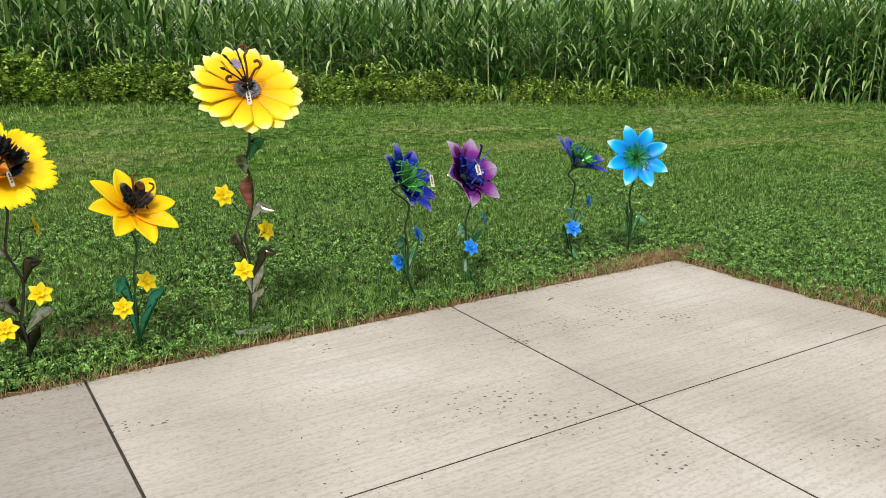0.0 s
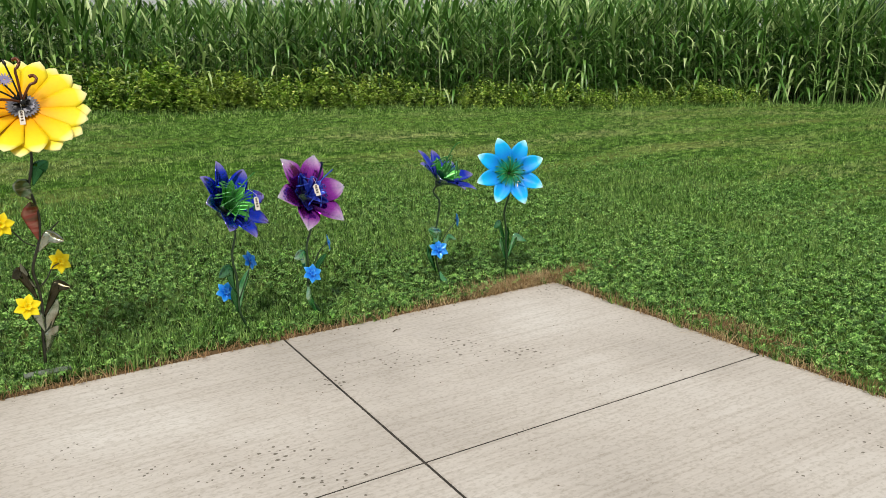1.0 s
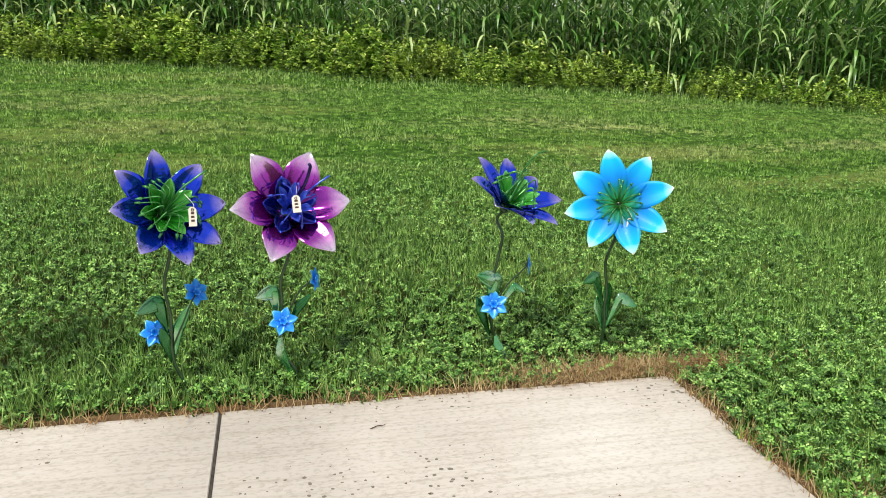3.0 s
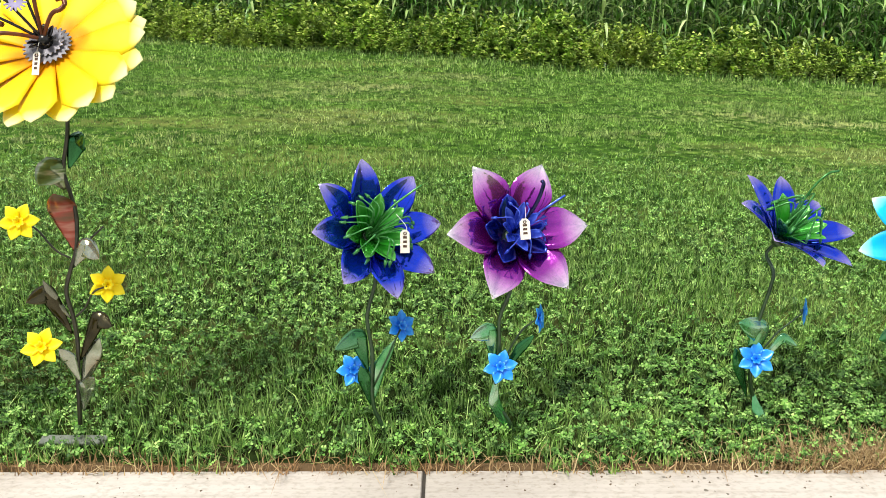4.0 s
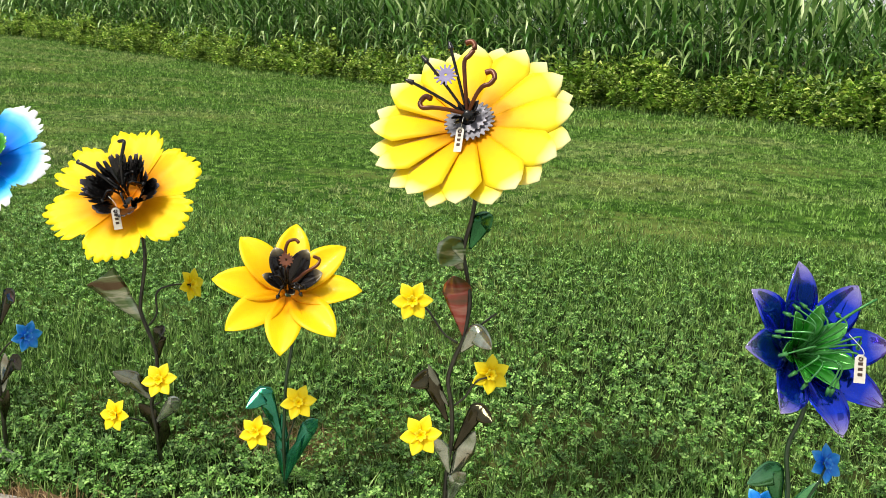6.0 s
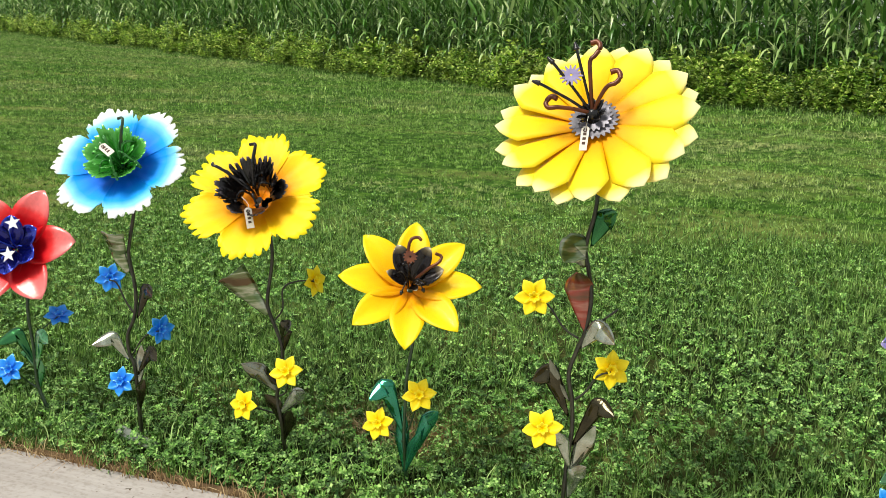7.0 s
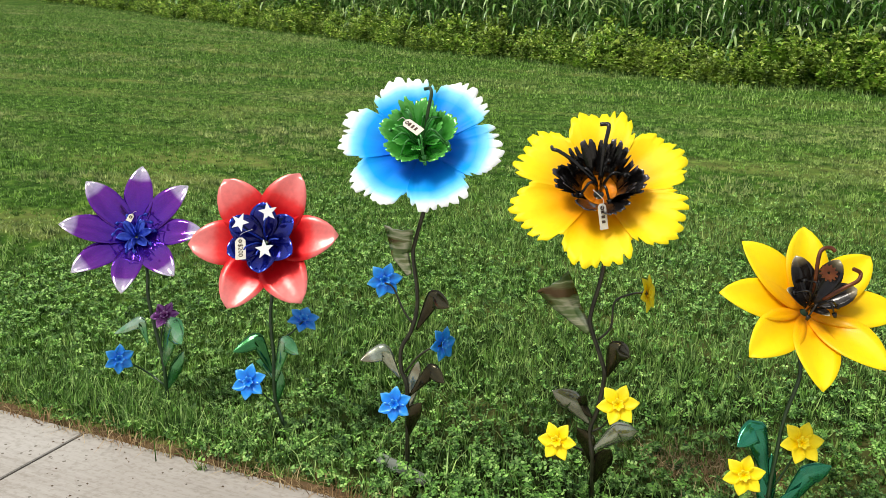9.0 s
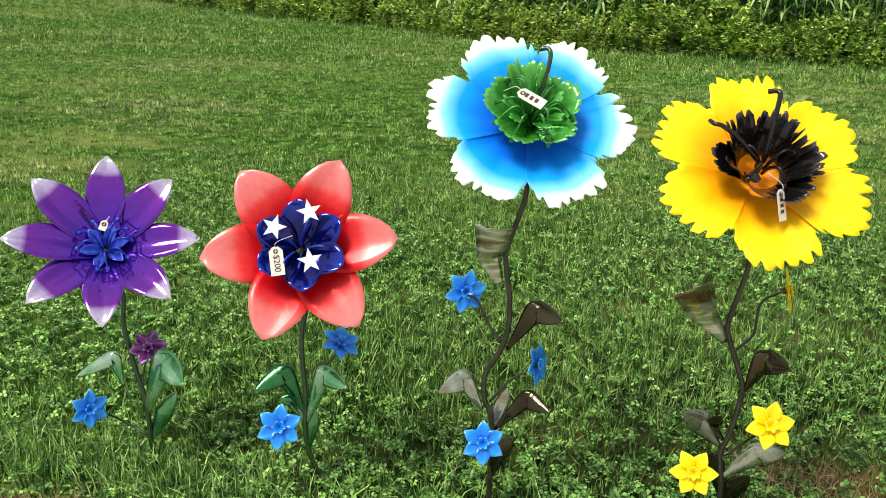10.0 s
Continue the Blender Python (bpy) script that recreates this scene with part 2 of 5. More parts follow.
FRILL_BLUE = petal_paint("blue_to_white_paint", [(0.0, (0.0, 0.08, 0.60)), (0.42, (0.0, 0.15, 0.84)), (0.68, (0.0, 0.36, 0.95)), (0.82, (0.22, 0.70, 0.96)), (0.93, (0.94, 0.96, 0.96))], 0.5, coat=0.0, blotch=0.04, gloss=0.2)
CYAN = petal_paint("cyan_to_white_paint", [(0.0, (0.03, 0.30, 0.04)), (0.26, (0.0, 0.24, 0.20)), (0.42, (0.0, 0.24, 0.78)), (0.80, (0.0, 0.50, 0.95)), (0.94, (0.4, 0.86, 0.96)), (1.0, (0.92, 0.96, 0.96))], 0.45, coat=0.03, blotch=0.05, gloss=0.25)
VIOLET = petal_paint("violet_to_white_candy_paint", [(0.0, (0.02, 0.02, 0.60)), (0.25, (0.10, 0.02, 0.45)), (0.74, (0.22, 0.03, 0.42)), (0.80, (0.62, 0.45, 0.78)), (1.0, (0.95, 0.90, 0.96))], 0.08, 0.8, 0.4, wobble=0.02)
MAGENTA = petal_paint("magenta_to_white_candy_paint", [(0.0, (0.08, 0.0, 0.14)), (0.42, (0.22, 0.004, 0.28)), (0.60, (0.42, 0.05, 0.48)), (0.74, (0.74, 0.32, 0.76)), (0.86, (0.86, 0.58, 0.87)), (1.0, (0.97, 0.92, 0.96))], 0.08, 0.85, 0.4, wobble=0.08)
ROYAL = petal_paint("royal_blue_candy_paint", [(0.0, (0.01, 0.10, 0.14)), (0.2, (0.002, 0.02, 0.42)), (0.72, (0.006, 0.05, 0.74)), (0.86, (0.24, 0.22, 0.76)), (1.0, (0.62, 0.54, 0.86))], 0.08, 0.8, 0.4)
# deep red inside and salmon outside put the petals' reflections into the colour
RED = petal_paint("red_paint_with_painted_reflections", [(0.0, (0.40, 0.0, 0.004)), (0.44, (0.74, 0.006, 0.012)), (0.56, (0.88, 0.04, 0.04)), (0.66, (0.93, 0.17, 0.16)), (1.0, (0.95, 0.30, 0.28))], 0.3, 0.26, 0.03, wobble=0.14, gloss=0.3)
NAVY = petal_paint("navy_candy_paint", [(0.0, (0.005, 0.005, 0.07)), (0.6, (0.008, 0.012, 0.22)), (1.0, (0.02, 0.05, 0.50))], 0.08, 0.8, 0.5)
LEAF_HEART = petal_paint("green_candy_paint", [(0.0, (0.01, 0.13, 0.008)), (0.5, (0.03, 0.34, 0.022)), (1.0, (0.15, 0.55, 0.10))], 0.16, 0.45, 0.4)
SOOT = petal_paint("black_gloss_paint", [(0.0, (0.05, 0.028, 0.012)), (0.3, (0.008, 0.006, 0.005)), (0.9, (0.008, 0.007, 0.007)), (1.0, (0.06, 0.05, 0.06))], 0.2, 0.1, 0.3, gloss=0.4)
PALE_TIPPED = petal_paint("black_paint_pale_at_the_tips", [(0.0, (0.05, 0.03, 0.015)), (0.2, (0.010, 0.007, 0.006)), (0.74, (0.010, 0.007, 0.006)), (0.88, (0.14, 0.11, 0.06)), (1.0, (0.50, 0.44, 0.30))], 0.22, 0.15, 0.2, gloss=0.4)
SKY_BLOSSOM = petal_paint("bright_blue_paint", [(0.0, (0.003, 0.14, 0.80)), (0.7, (0.01, 0.30, 0.94)), (1.0, (0.12, 0.48, 0.95))], 0.3, 0.15, 0.2)
YELLOW_BLOSSOM = petal_paint("bright_yellow_paint", [(0.0, (0.90, 0.52, 0.0)), (0.35, (0.94, 0.70, 0.0)), (1.0, (0.96, 0.82, 0.04))], 0.45, coat=0.0, blotch=0.04, gloss=0.2)
PLUM_BLOSSOM = petal_paint("plum_candy_paint", [(0.0, (0.10, 0.01, 0.12)), (0.6, (0.22, 0.04, 0.26)), (1.0, (0.45, 0.22, 0.50))], 0.18, 0.4, 0.6)
STEM_GREEN = mottled("dark_green_stem_paint", [(0.3, (0.012, 0.035, 0.012)), (0.7, (0.03, 0.075, 0.025))], 25.0, 0.3, 0.2, 0.4)
STEM_BROWN = mottled("dark_bronze_stem_paint", [(0.3, (0.015, 0.014, 0.009)), (0.7, (0.045, 0.045, 0.025))], 25.0, 0.3, 0.3, 0.3)
LEAF_TEAL = mottled("teal_leaf_lacquer", [(0.3, (0.015, 0.16, 0.09)), (0.6, (0.03, 0.26, 0.15)), (0.8, (0.12, 0.38, 0.25))], 9.0, 0.16, 0.75, 0.3)
LEAF_RUSSET = mottled("red_brown_leaf_lacquer", [(0.35, (0.10, 0.07, 0.03)), (0.5, (0.30, 0.05, 0.03)), (0.62, (0.42, 0.22, 0.16)), (0.7, (0.16, 0.05, 0.03))], 1.0, 0.2, 0.5, 0.5, stretch=(3, 3, 16))


def polished_leaf(name, darks, lights):
    """Lacquered sheet metal: some leaves burnt dark, some left bright, with drifting tint."""
    m, n, l, b = material(name, 0.16, 0.8, 0.1)
    nz = noise_node(n, l, 9.0, 4.0)
    rd, rl = ramp_node(n, darks), ramp_node(n, lights)
    l.new(nz.outputs["Fac"], rd.inputs["Fac"])
    l.new(nz.outputs["Fac"], rl.inputs["Fac"])
    info = n.new("ShaderNodeObjectInfo")
    st = ramp_node(n, [(0.3, (0, 0, 0)), (0.6, (1, 1, 1))])
    l.new(info.outputs["Random"], st.inputs["Fac"])
    l.new(mix_node(n, l, st.outputs["Color"], rd.outputs["Color"], rl.outputs["Color"]), b.inputs["Base Color"])
    bp = n.new("ShaderNodeBump")
    bp.inputs["Strength"].default_value, bp.inputs["Distance"].default_value = 0.25, 0.01
    l.new(nz.outputs["Fac"], bp.inputs["Height"])
    l.new(bp.outputs["Normal"], b.inputs["Normal"])
    return m


LEAF_BRONZE = polished_leaf("olive_bronze_leaf", [(0.35, (0.022, 0.020, 0.010)), (0.65, (0.08, 0.07, 0.035))], [(0.35, (0.14, 0.18, 0.09)), (0.52, (0.44, 0.48, 0.38)), (0.66, (0.24, 0.20, 0.12))])
# colour bands painted on as the surroundings mirrored in the polished leaf
LEAF_FAN = mottled("green_lacquer_with_painted_reflections", [(0.34, (0.05, 0.08, 0.025)), (0.46, (0.16, 0.24, 0.09)), (0.53, (0.50, 0.52, 0.38)), (0.58, (0.20, 0.26, 0.11)), (0.68, (0.12, 0.075, 0.03))], 1.0, 0.2, 0.6, 0.2, stretch=(4, 4, 22))
LEAF_GREEN = polished_leaf("green_leaf_lacquer", [(0.35, (0.015, 0.10, 0.03)), (0.65, (0.05, 0.22, 0.07))], [(0.35, (0.06, 0.28, 0.09)), (0.52, (0.16, 0.45, 0.19)), (0.66, (0.45, 0.62, 0.45))])
STEEL = mottled("grey_gear_steel", [(0.3, (0.09, 0.09, 0.10)), (0.7, (0.24, 0.23, 0.27))], 30.0, 0.45, 0.4)
PLATE = mottled("weathered_plate_steel", [(0.3, (0.16, 0.18, 0.14)), (0.55, (0.34, 0.37, 0.30)), (0.7, (0.10, 0.10, 0.08))], 14.0, 0.3, 0.7)
LILAC_STEEL = mottled("lilac_gear_paint", [(0.3, (0.20, 0.17, 0.34)), (0.7, (0.30, 0.27, 0.44))], 30.0, 0.65, 0.0)
RUST = mottled("red_brown_hook_paint", [(0.3, (0.07, 0.016, 0.004)), (0.7, (0.17, 0.045, 0.010))], 30.0, 0.35, 0.2)
BLACK = mottled("black_rod_paint", [(0.3, (0.008, 0.008, 0.008)), (0.7, (0.022, 0.02, 0.02))], 30.0, 0.25, 0.2)
GREEN_ROD = mottled("green_rod_paint", [(0.3, (0.02, 0.14, 0.02)), (0.7, (0.10, 0.34, 0.10))], 30.0, 0.25, 0.3)
BLUE_ROD = mottled("blue_rod_paint", [(0.3, (0.01, 0.03, 0.40)), (0.7, (0.08, 0.16, 0.75))], 30.0, 0.2, 0.4)
WHITE = mottled("white_star_paint", [(0.3, (0.78, 0.78, 0.80)), (0.7, (0.85, 0.85, 0.86))], 40.0, 0.4)
CARD = mottled("cream_tag_card", [(0.3, (0.72, 0.66, 0.56)), (0.7, (0.80, 0.76, 0.68))], 60.0, 0.8, bump=0.05)
INK = mottled("brown_ink", [(0.3, (0.05, 0.03, 0.02)), (0.7, (0.09, 0.05, 0.03))], 60.0, 0.8, bump=0.0)
STRING = mottled("white_cotton_string", [(0.3, (0.6, 0.58, 0.52)), (0.7, (0.75, 0.73, 0.68))], 200.0, 0.9)
DIRT = mottled("black_joint_dirt", [(0.3, (0.02, 0.018, 0.014)), (0.7, (0.06, 0.05, 0.04))], 30.0, 0.95)
TWIG = mottled("dead_leaf_brown", [(0.3, (0.06, 0.04, 0.025)), (0.7, (0.14, 0.09, 0.05))], 40.0, 0.9)

# ---- mesh tools ----
def make_mesh(name, verts, faces, mat, uvs=None, smooth=True):
    me = bpy.data.meshes.new(name)
    me.from_pydata([tuple(map(float, v)) for v in verts], [], faces)
    if uvs is not None:
        layer = me.uv_layers.new(name="UVMap")
        idx = np.empty(len(me.loops), dtype=np.int32)
        me.loops.foreach_get("vertex_index", idx)
        layer.data.foreach_set("uv", np.asarray(uvs, dtype=np.float32)[idx].ravel())
    me.materials.append(mat)
    if smooth:
        me.polygons.foreach_set("use_smooth", [True] * len(me.polygons))
    me.update()
    return me


def fast_mesh(name, verts, tris, mat):
    """A large triangle mesh straight from arrays."""
    me = bpy.data.meshes.new(name)
    me.vertices.add(len(verts))
    me.vertices.foreach_set("co", np.ascontiguousarray(verts, dtype=np.float32).ravel())
    me.loops.add(tris.size)
    me.loops.foreach_set("vertex_index", np.ascontiguousarray(tris, dtype=np.int32).ravel())
    me.polygons.add(len(tris))
    me.polygons.foreach_set("loop_start", np.arange(0, tris.size, 3, dtype=np.int32))
    me.update(calc_edges=True)
    me.materials.append(mat)
    return me


def part(name, me, parent, m=None, label=""):
    ob = new(name, me)
    ob.parent = parent
    if m is not None:
        ob.matrix_basis = m
    return tagged(ob, label) if label else ob


def sheet(name, grid, thick, mat, along=None):
    """A bent metal sheet with real thickness from a grid of points [along][across]; its uv runs across and along."""
    g = np.asarray(grid, dtype=float)
    nu, nv = g.shape[:2]
    du, dv = np.gradient(g, axis=0), np.gradient(g, axis=1)
    nrm = np.cross(dv, du)
    ln = np.linalg.norm(nrm, axis=2, keepdims=True)
    nrm = nrm / np.maximum(ln, 1e-9)
    top, bot = g, g - nrm * thick
    verts = np.concatenate([top.reshape(-1, 3), bot.reshape(-1, 3)])
    uu, vv = np.meshgrid(np.linspace(0, 1, nu), np.linspace(0, 1, nv), indexing="ij")
    uv1 = np.stack([vv.ravel(), (uu if along is None else np.asarray(along)).ravel()], 1)
    k, n = lambda i, j: i * nv + j, nu * nv
    faces = []
    for i in range(nu - 1):
        for j in range(nv - 1):
            a, b, c, d = k(i, j), k(i + 1, j), k(i + 1, j + 1), k(i, j + 1)
            faces.append((a, d, c, b))
            faces.append((a + n, b + n, c + n, d + n))
    rim = [k(0, j) for j in range(nv)] + [k(i, nv - 1) for i in range(1, nu)] + [k(nu - 1, j) for j in range(nv - 2, -1, -1)] + [k(i, 0) for i in range(nu - 2, 0, -1)]
    for a, b in zip(rim, rim[1:] + rim[:1]):
        faces.append((b, a, a + n, b + n))
    return make_mesh(name, verts, faces, mat, np.concatenate([uv1, uv1]))


def smooth_line(points, steps=6):
    """Points along a smooth curve through the given ones."""
    p = [np.asarray(q, dtype=float) for q in points]
    p = [2 * p[0] - p[1]] + p + [2 * p[-1] - p[-2]]
    out = []
    for i in range(1, len(p) - 2):
        for s in np.linspace(0, 1, steps, endpoint=False):
            a, b, c, d = p[i - 1], p[i], p[i + 1], p[i + 2]
            out.append(0.5 * (2 * b + (c - a) * s + (2 * a - 5 * b + 4 * c - d) * s * s + (3 * b - a - 3 * c + d) * s ** 3))
    out.append(p[-2])
    return np.array(out)


def tube_data(line, r0, r1=None, sides=7):
    line = np.asarray(line, dtype=float)
    r1 = r0 if r1 is None else r1
    t = np.gradient(line, axis=0)
    t /= np.maximum(np.linalg.norm(t, axis=1, keepdims=True), 1e-9)
    ref = np.array((0.31, 0.93, 0.21))
    verts, faces = [], []
    for i, (p, d) in enumerate(zip(line, t)):
        a = np.cross(d, ref)
        a /= np.linalg.norm(a)
        b = np.cross(d, a)
        r = r0 + (r1 - r0) * i / (len(line) - 1)
        for k in range(sides):
            w = 2 * math.pi * k / sides
            verts.append(p + r * (math.cos(w) * a + math.sin(w) * b))
    for i in range(len(line) - 1):
        for k in range(sides):
            a, b = i * sides + k, i * sides + (k + 1) % sides
            faces.append((a, b, b + sides, a + sides))
    faces.append(tuple(range(sides - 1, -1, -1)))
    faces.append(tuple(range(len(verts) - sides, len(verts))))
    return verts, faces


def tube(name, line, r0, mat, r1=None, sides=7):
    v, f = tube_data(line, r0, r1, sides)
    return make_mesh(name, v, f, mat)


# ---- petals, leaves and heads ----
def lance_petal(name, length, width, depth, mat, start=0.06, cup=0.25, tip=0.35, flare=1.4, blunt=0.75, lift=0.0, nu=13, nv=7):
    """A lance-shaped petal along +x that climbs from the throat (z = -depth) to its tip (z = lift)."""
    g = []
    for i in range(nu):
        s = i / (nu - 1)
        w = width * 0.5 * (math.sin(math.pi * min(1, s * (1 - 0.5 * tip) + 0.5 * tip * s * s)) ** blunt * 0.94 + 0.14 * (1 - s)) if s < 1 else 0.002
        row = []
        for j in range(nv):
            v = 2 * j / (nv - 1) - 1
            x = length * (start + (1 - start) * s)
            z = -depth * (1 - s) ** flare + lift * s + cup * w * (abs(v) ** 1.2) - 0.02 * length * s * s * s
            row.append((x, v * w, z))
        g.append(row)
    return sheet(name, g, 0.0016, mat)


def frill_petal(name, length, half_angle, depth, mat, start=0.08, teeth=7, tooth=0.05, seed=1, lift=0.0, flare=1.3, cup=0.05, nu=9, nv=73):
    """A broad fan-shaped petal along +x with a notched, frilled rim."""
    rnd = random.Random(seed)
    ph = [rnd.uniform(0, 6.28) for _ in range(3)]
    cuts = [(k + rnd.uniform(0.25, 0.75)) / teeth * 2 - 1 for k in range(teeth)]
    deep = [rnd.uniform(0.35, 1.35) for _ in cuts]
    g, al = [], []
    for i in range(nu):
        s = i / (nu - 1)
        row, ar = [], []
        for j in range(nv):
            v = 2 * j / (nv - 1) - 1
            notch = max(d * max(0.0, 1 - abs(v - c) * teeth * 2.3) ** 0.7 for c, d in zip(cuts, deep))
            rim = 1 - 0.27 * abs(v) ** 3.6 - tooth * notch + 0.028 * math.sin(6.2 * v + ph[1]) + 0.010 * math.sin(27 * v + ph[2])
            reach = length * (start + (rim - start) * s)
            a = radians(half_angle) * v * (0.92 + 0.10 * s - 0.10 * s * s)
            q = (reach / length - start) / (1 - start)
            z = -depth * max(0.0, 1 - q) ** flare + lift * q + cup * length * s * v * v + 0.012 * length * s * math.sin(7 * v + ph[1])
            row.append((reach * math.cos(a), reach * math.sin(a), z))
            ar.append(reach / length)
        g.append(row)
        al.append(ar)
    return sheet(name, g, 0.0016, mat, al)


def wedge_petal(name, length, width, depth, mat, start=0.1, nu=12, nv=5):
    """A flat sunflower petal, widening to its shoulder and then running to a point."""
    g = []
    for i in range(nu):
        s = i / (nu - 1)
        w = width * 0.5 * min(0.20 + 1.05 * s, 1.0, max(0.0, (1 - s) / 0.30) ** 0.62) + 0.001
        g.append([(length * (start + (1 - start) * s), v * w, -depth * (1 - s) ** 1.4 - 0.14 * w * v * v + 0.05 * w * v) for v in np.linspace(-1, 1, nv)])
    return sheet(name, g, 0.0016, mat)


def leaf_mesh(base, mid, tip, width, mat, nv=7):
    """A thin sheet-metal leaf that climbs from base, is bent over at mid and runs to a point at tip; a negative width leaves the end broad, ribbed and cut off."""
    fan, width = width < 0, abs(width)
    b, m, t = (np.array(q, dtype=float) for q in (base, mid, tip))
    line = smooth_line([b, b + (m - b) * 0.5, b + (m - b) * 0.93, m + (t - m) * 0.12, m + (t - m) * 0.6, t], 5)
    tan = np.gradient(line, axis=0)
    bend = np.array((0.15, -1.0, 0.45)) / 1.11
    g = []
    for i, p in enumerate(line):
        s = i / (len(line) - 1)
        d = tan[i] / np.linalg.norm(tan[i])
        side = np.cross(d, bend)
        if np.linalg.norm(side) < 0.2:
            side = np.array((1.0, 0, 0))
        side /= np.linalg.norm(side)
        up = np.cross(side, d)
        w = width * 0.52 * (0.10 + 0.90 * math.sin(0.5 * math.pi * s / 0.55) ** 1.1 if s < 0.55 else max(0.0, 1 - ((s - 0.55) / 0.45) ** 1.7)) + 0.001
        if fan:
            w = width * (0.10 + 0.42 * s ** 0.8)
        rib = 0.10 * w * (1 if fan else 0.2)
        g.append([p + side * v * w - up * (abs(v) ** 1.5 * w * 0.28 + rib * (k % 2)) for k, v in enumerate(np.linspace(-1, 1, nv))])
    return sheet("leaf", g, 0.0014, mat)


def facing(centre, az, el):
    """A pose at centre whose z looks along azimuth az and elevation el, with x level."""
    n = Vector((math.cos(radians(el)) * math.cos(radians(az)), math.cos(radians(el)) * math.sin(radians(az)), math.sin(radians(el))))
    x = Vector((0, 0, 1)).cross(n).normalized()
    y = n.cross(x)
    m = Matrix((x, y, n)).transposed().to_4x4()
    m.translation = centre
    return m


def cone_mesh(name, r0, r1, z0, z1, mat, sides=16, dome=0.0):
    v = [(r0 * math.cos(a), r0 * math.sin(a), z0) for a in np.linspace(0, 2 * math.pi, sides, endpoint=False)]
    v += [(r1 * math.cos(a), r1 * math.sin(a), z1) for a in np.linspace(0, 2 * math.pi, sides, endpoint=False)]
    v += [(0, 0, z0), (0, 0, z1 + dome)]
    f = [(k, (k + 1) % sides, sides + (k + 1) % sides, sides + k) for k in range(sides)]
    f += [((k + 1) % sides, k, 2 * sides) for k in range(sides)] + [(sides + k, sides + (k + 1) % sides, 2 * sides + 1) for k in range(sides)]
    return make_mesh(name, v, f, mat)


def gear_mesh(name, r, teeth, depth, thick, mat, hole=0.0):
    v, f, n = [], [], teeth * 4
    for z in (0, thick):
        for k in range(n):
            a = 2 * math.pi * k / n
            rr = r if k % 4 in (0, 1) else r - depth
            v.append((rr * math.cos(a), rr * math.sin(a), z))
    for z in (0, thick):
        for k in range(n):
            a = 2 * math.pi * k / n
            v.append((hole * math.cos(a), hole * math.sin(a), z))
    for k in range(n):
        q = (k + 1) % n
        f += [(k, q, n + q, n + k), (n + k, n + q, 3 * n + q, 3 * n + k), (q, k, 2 * n + k, 2 * n + q), (2 * n + q, 2 * n + k, 3 * n + k, 3 * n + q)]
    return make_mesh(name, v, f, mat, smooth=False)


def star_mesh(name, r, thick, mat):
    v, f = [], []
    for z in (0, thick):
        for k in range(10):
            a = radians(90 + 36 * k)
            rr = r if k % 2 == 0 else r * 0.42
            v.append((rr * math.cos(a), rr * math.sin(a), z))
        v.append((0, 0, z))
    for k in range(10):
        q = (k + 1) % 10
        f += [(11 + k, 11 + q, 21), (q, k, 10), (k, q, 11 + q, 11 + k)]
    return make_mesh(name, v, f, mat, smooth=False)


def ring(me, name, n, phase, bloom, m, rnd, tilt=5.0, z=0.0, label="", twist=0.0):
    """n petals that share one mesh, set round a bloom with small differences."""
    for k in range(n):
        t = m @ pose(0, 0, z, 0, 0, phase + 360 * k / n + rnd.uniform(-2, 2)) @ pose(0, 0, 0, twist + rnd.uniform(-tilt, tilt), rnd.uniform(-tilt, tilt) * 0.6, 0)
        part(name, me, bloom, t, label)


def stamens(n, length, spread, curl, r, mat, bloom, m, rnd, z=0.0, knob=0.0, name="stamen"):
    for k in range(n):
        a = 2 * math.pi * (k + rnd.uniform(-0.25, 0.25)) / n
        ln = length * rnd.uniform(0.75, 1.15)
        dr = np.array((math.cos(a), math.sin(a), 0))
        up = np.array((0, 0, 1.0))
        sd = np.cross(up, dr) * rnd.uniform(-0.25, 0.25)
        line = smooth_line([dr * 0.01, dr * spread * 0.35 + up * ln * 0.5 + sd * ln * 0.3, dr * spread * 0.8 + up * ln * 0.95 + sd * ln, dr * (spread + curl) + up * ln * (1.0 - 0.4 * (curl > 0)) + sd * ln * 1.4], 5)
        v, f = tube_data(line, r, r * 0.7, 6)
        if knob:
            bv, bf = tube_data([line[-1] - (line[-1] - line[-2]) * 0.3, line[-1] + (line[-1] - line[-2]) * 1.2], knob, knob * 0.6, 6)
            f += [tuple(q + len(v) for q in face) for face in bf]
            v += bv
        part(name, make_mesh(name, v, f, mat), bloom, m @ pose(0, 0, z))


BLOSSOM = {}
def blossom(thing, at, az, el, mat, rod, size=0.062, spin=0.0, label=""):
    """A small six-pointed blossom with a cupped heart."""
    key = (mat.name, round(size, 3))
    if key not in BLOSSOM:
        BLOSSOM[key] = (lance_petal("petal", size, size * 0.66, size * 0.12, mat, 0.05, 0.3, -0.15, blunt=0.9, nu=8, nv=5),
                        lance_petal("inner_petal", size * 0.30, size * 0.24, size * 0.05, mat, 0.05, 0.5, 0.2, lift=size * 0.18, nu=6, nv=5),
                        cone_mesh("blossom", 0.006, 0.011, -size * 0.32, -size * 0.10, rod, 10, 0.004))
    outer, inner, cone = BLOSSOM[key]
    m = facing(at, az, el) @ pose(0, 0, 0, 0, 0, spin)
    b = part("blossom", cone, thing, m, label)
    for k in range(6):
        part("petal", outer, b, pose(0, 0, 0, 0, 0, 60 * k))
        part("inner_petal", inner, b, pose(0, 0, 0, 0, 0, 60 * k + 30))


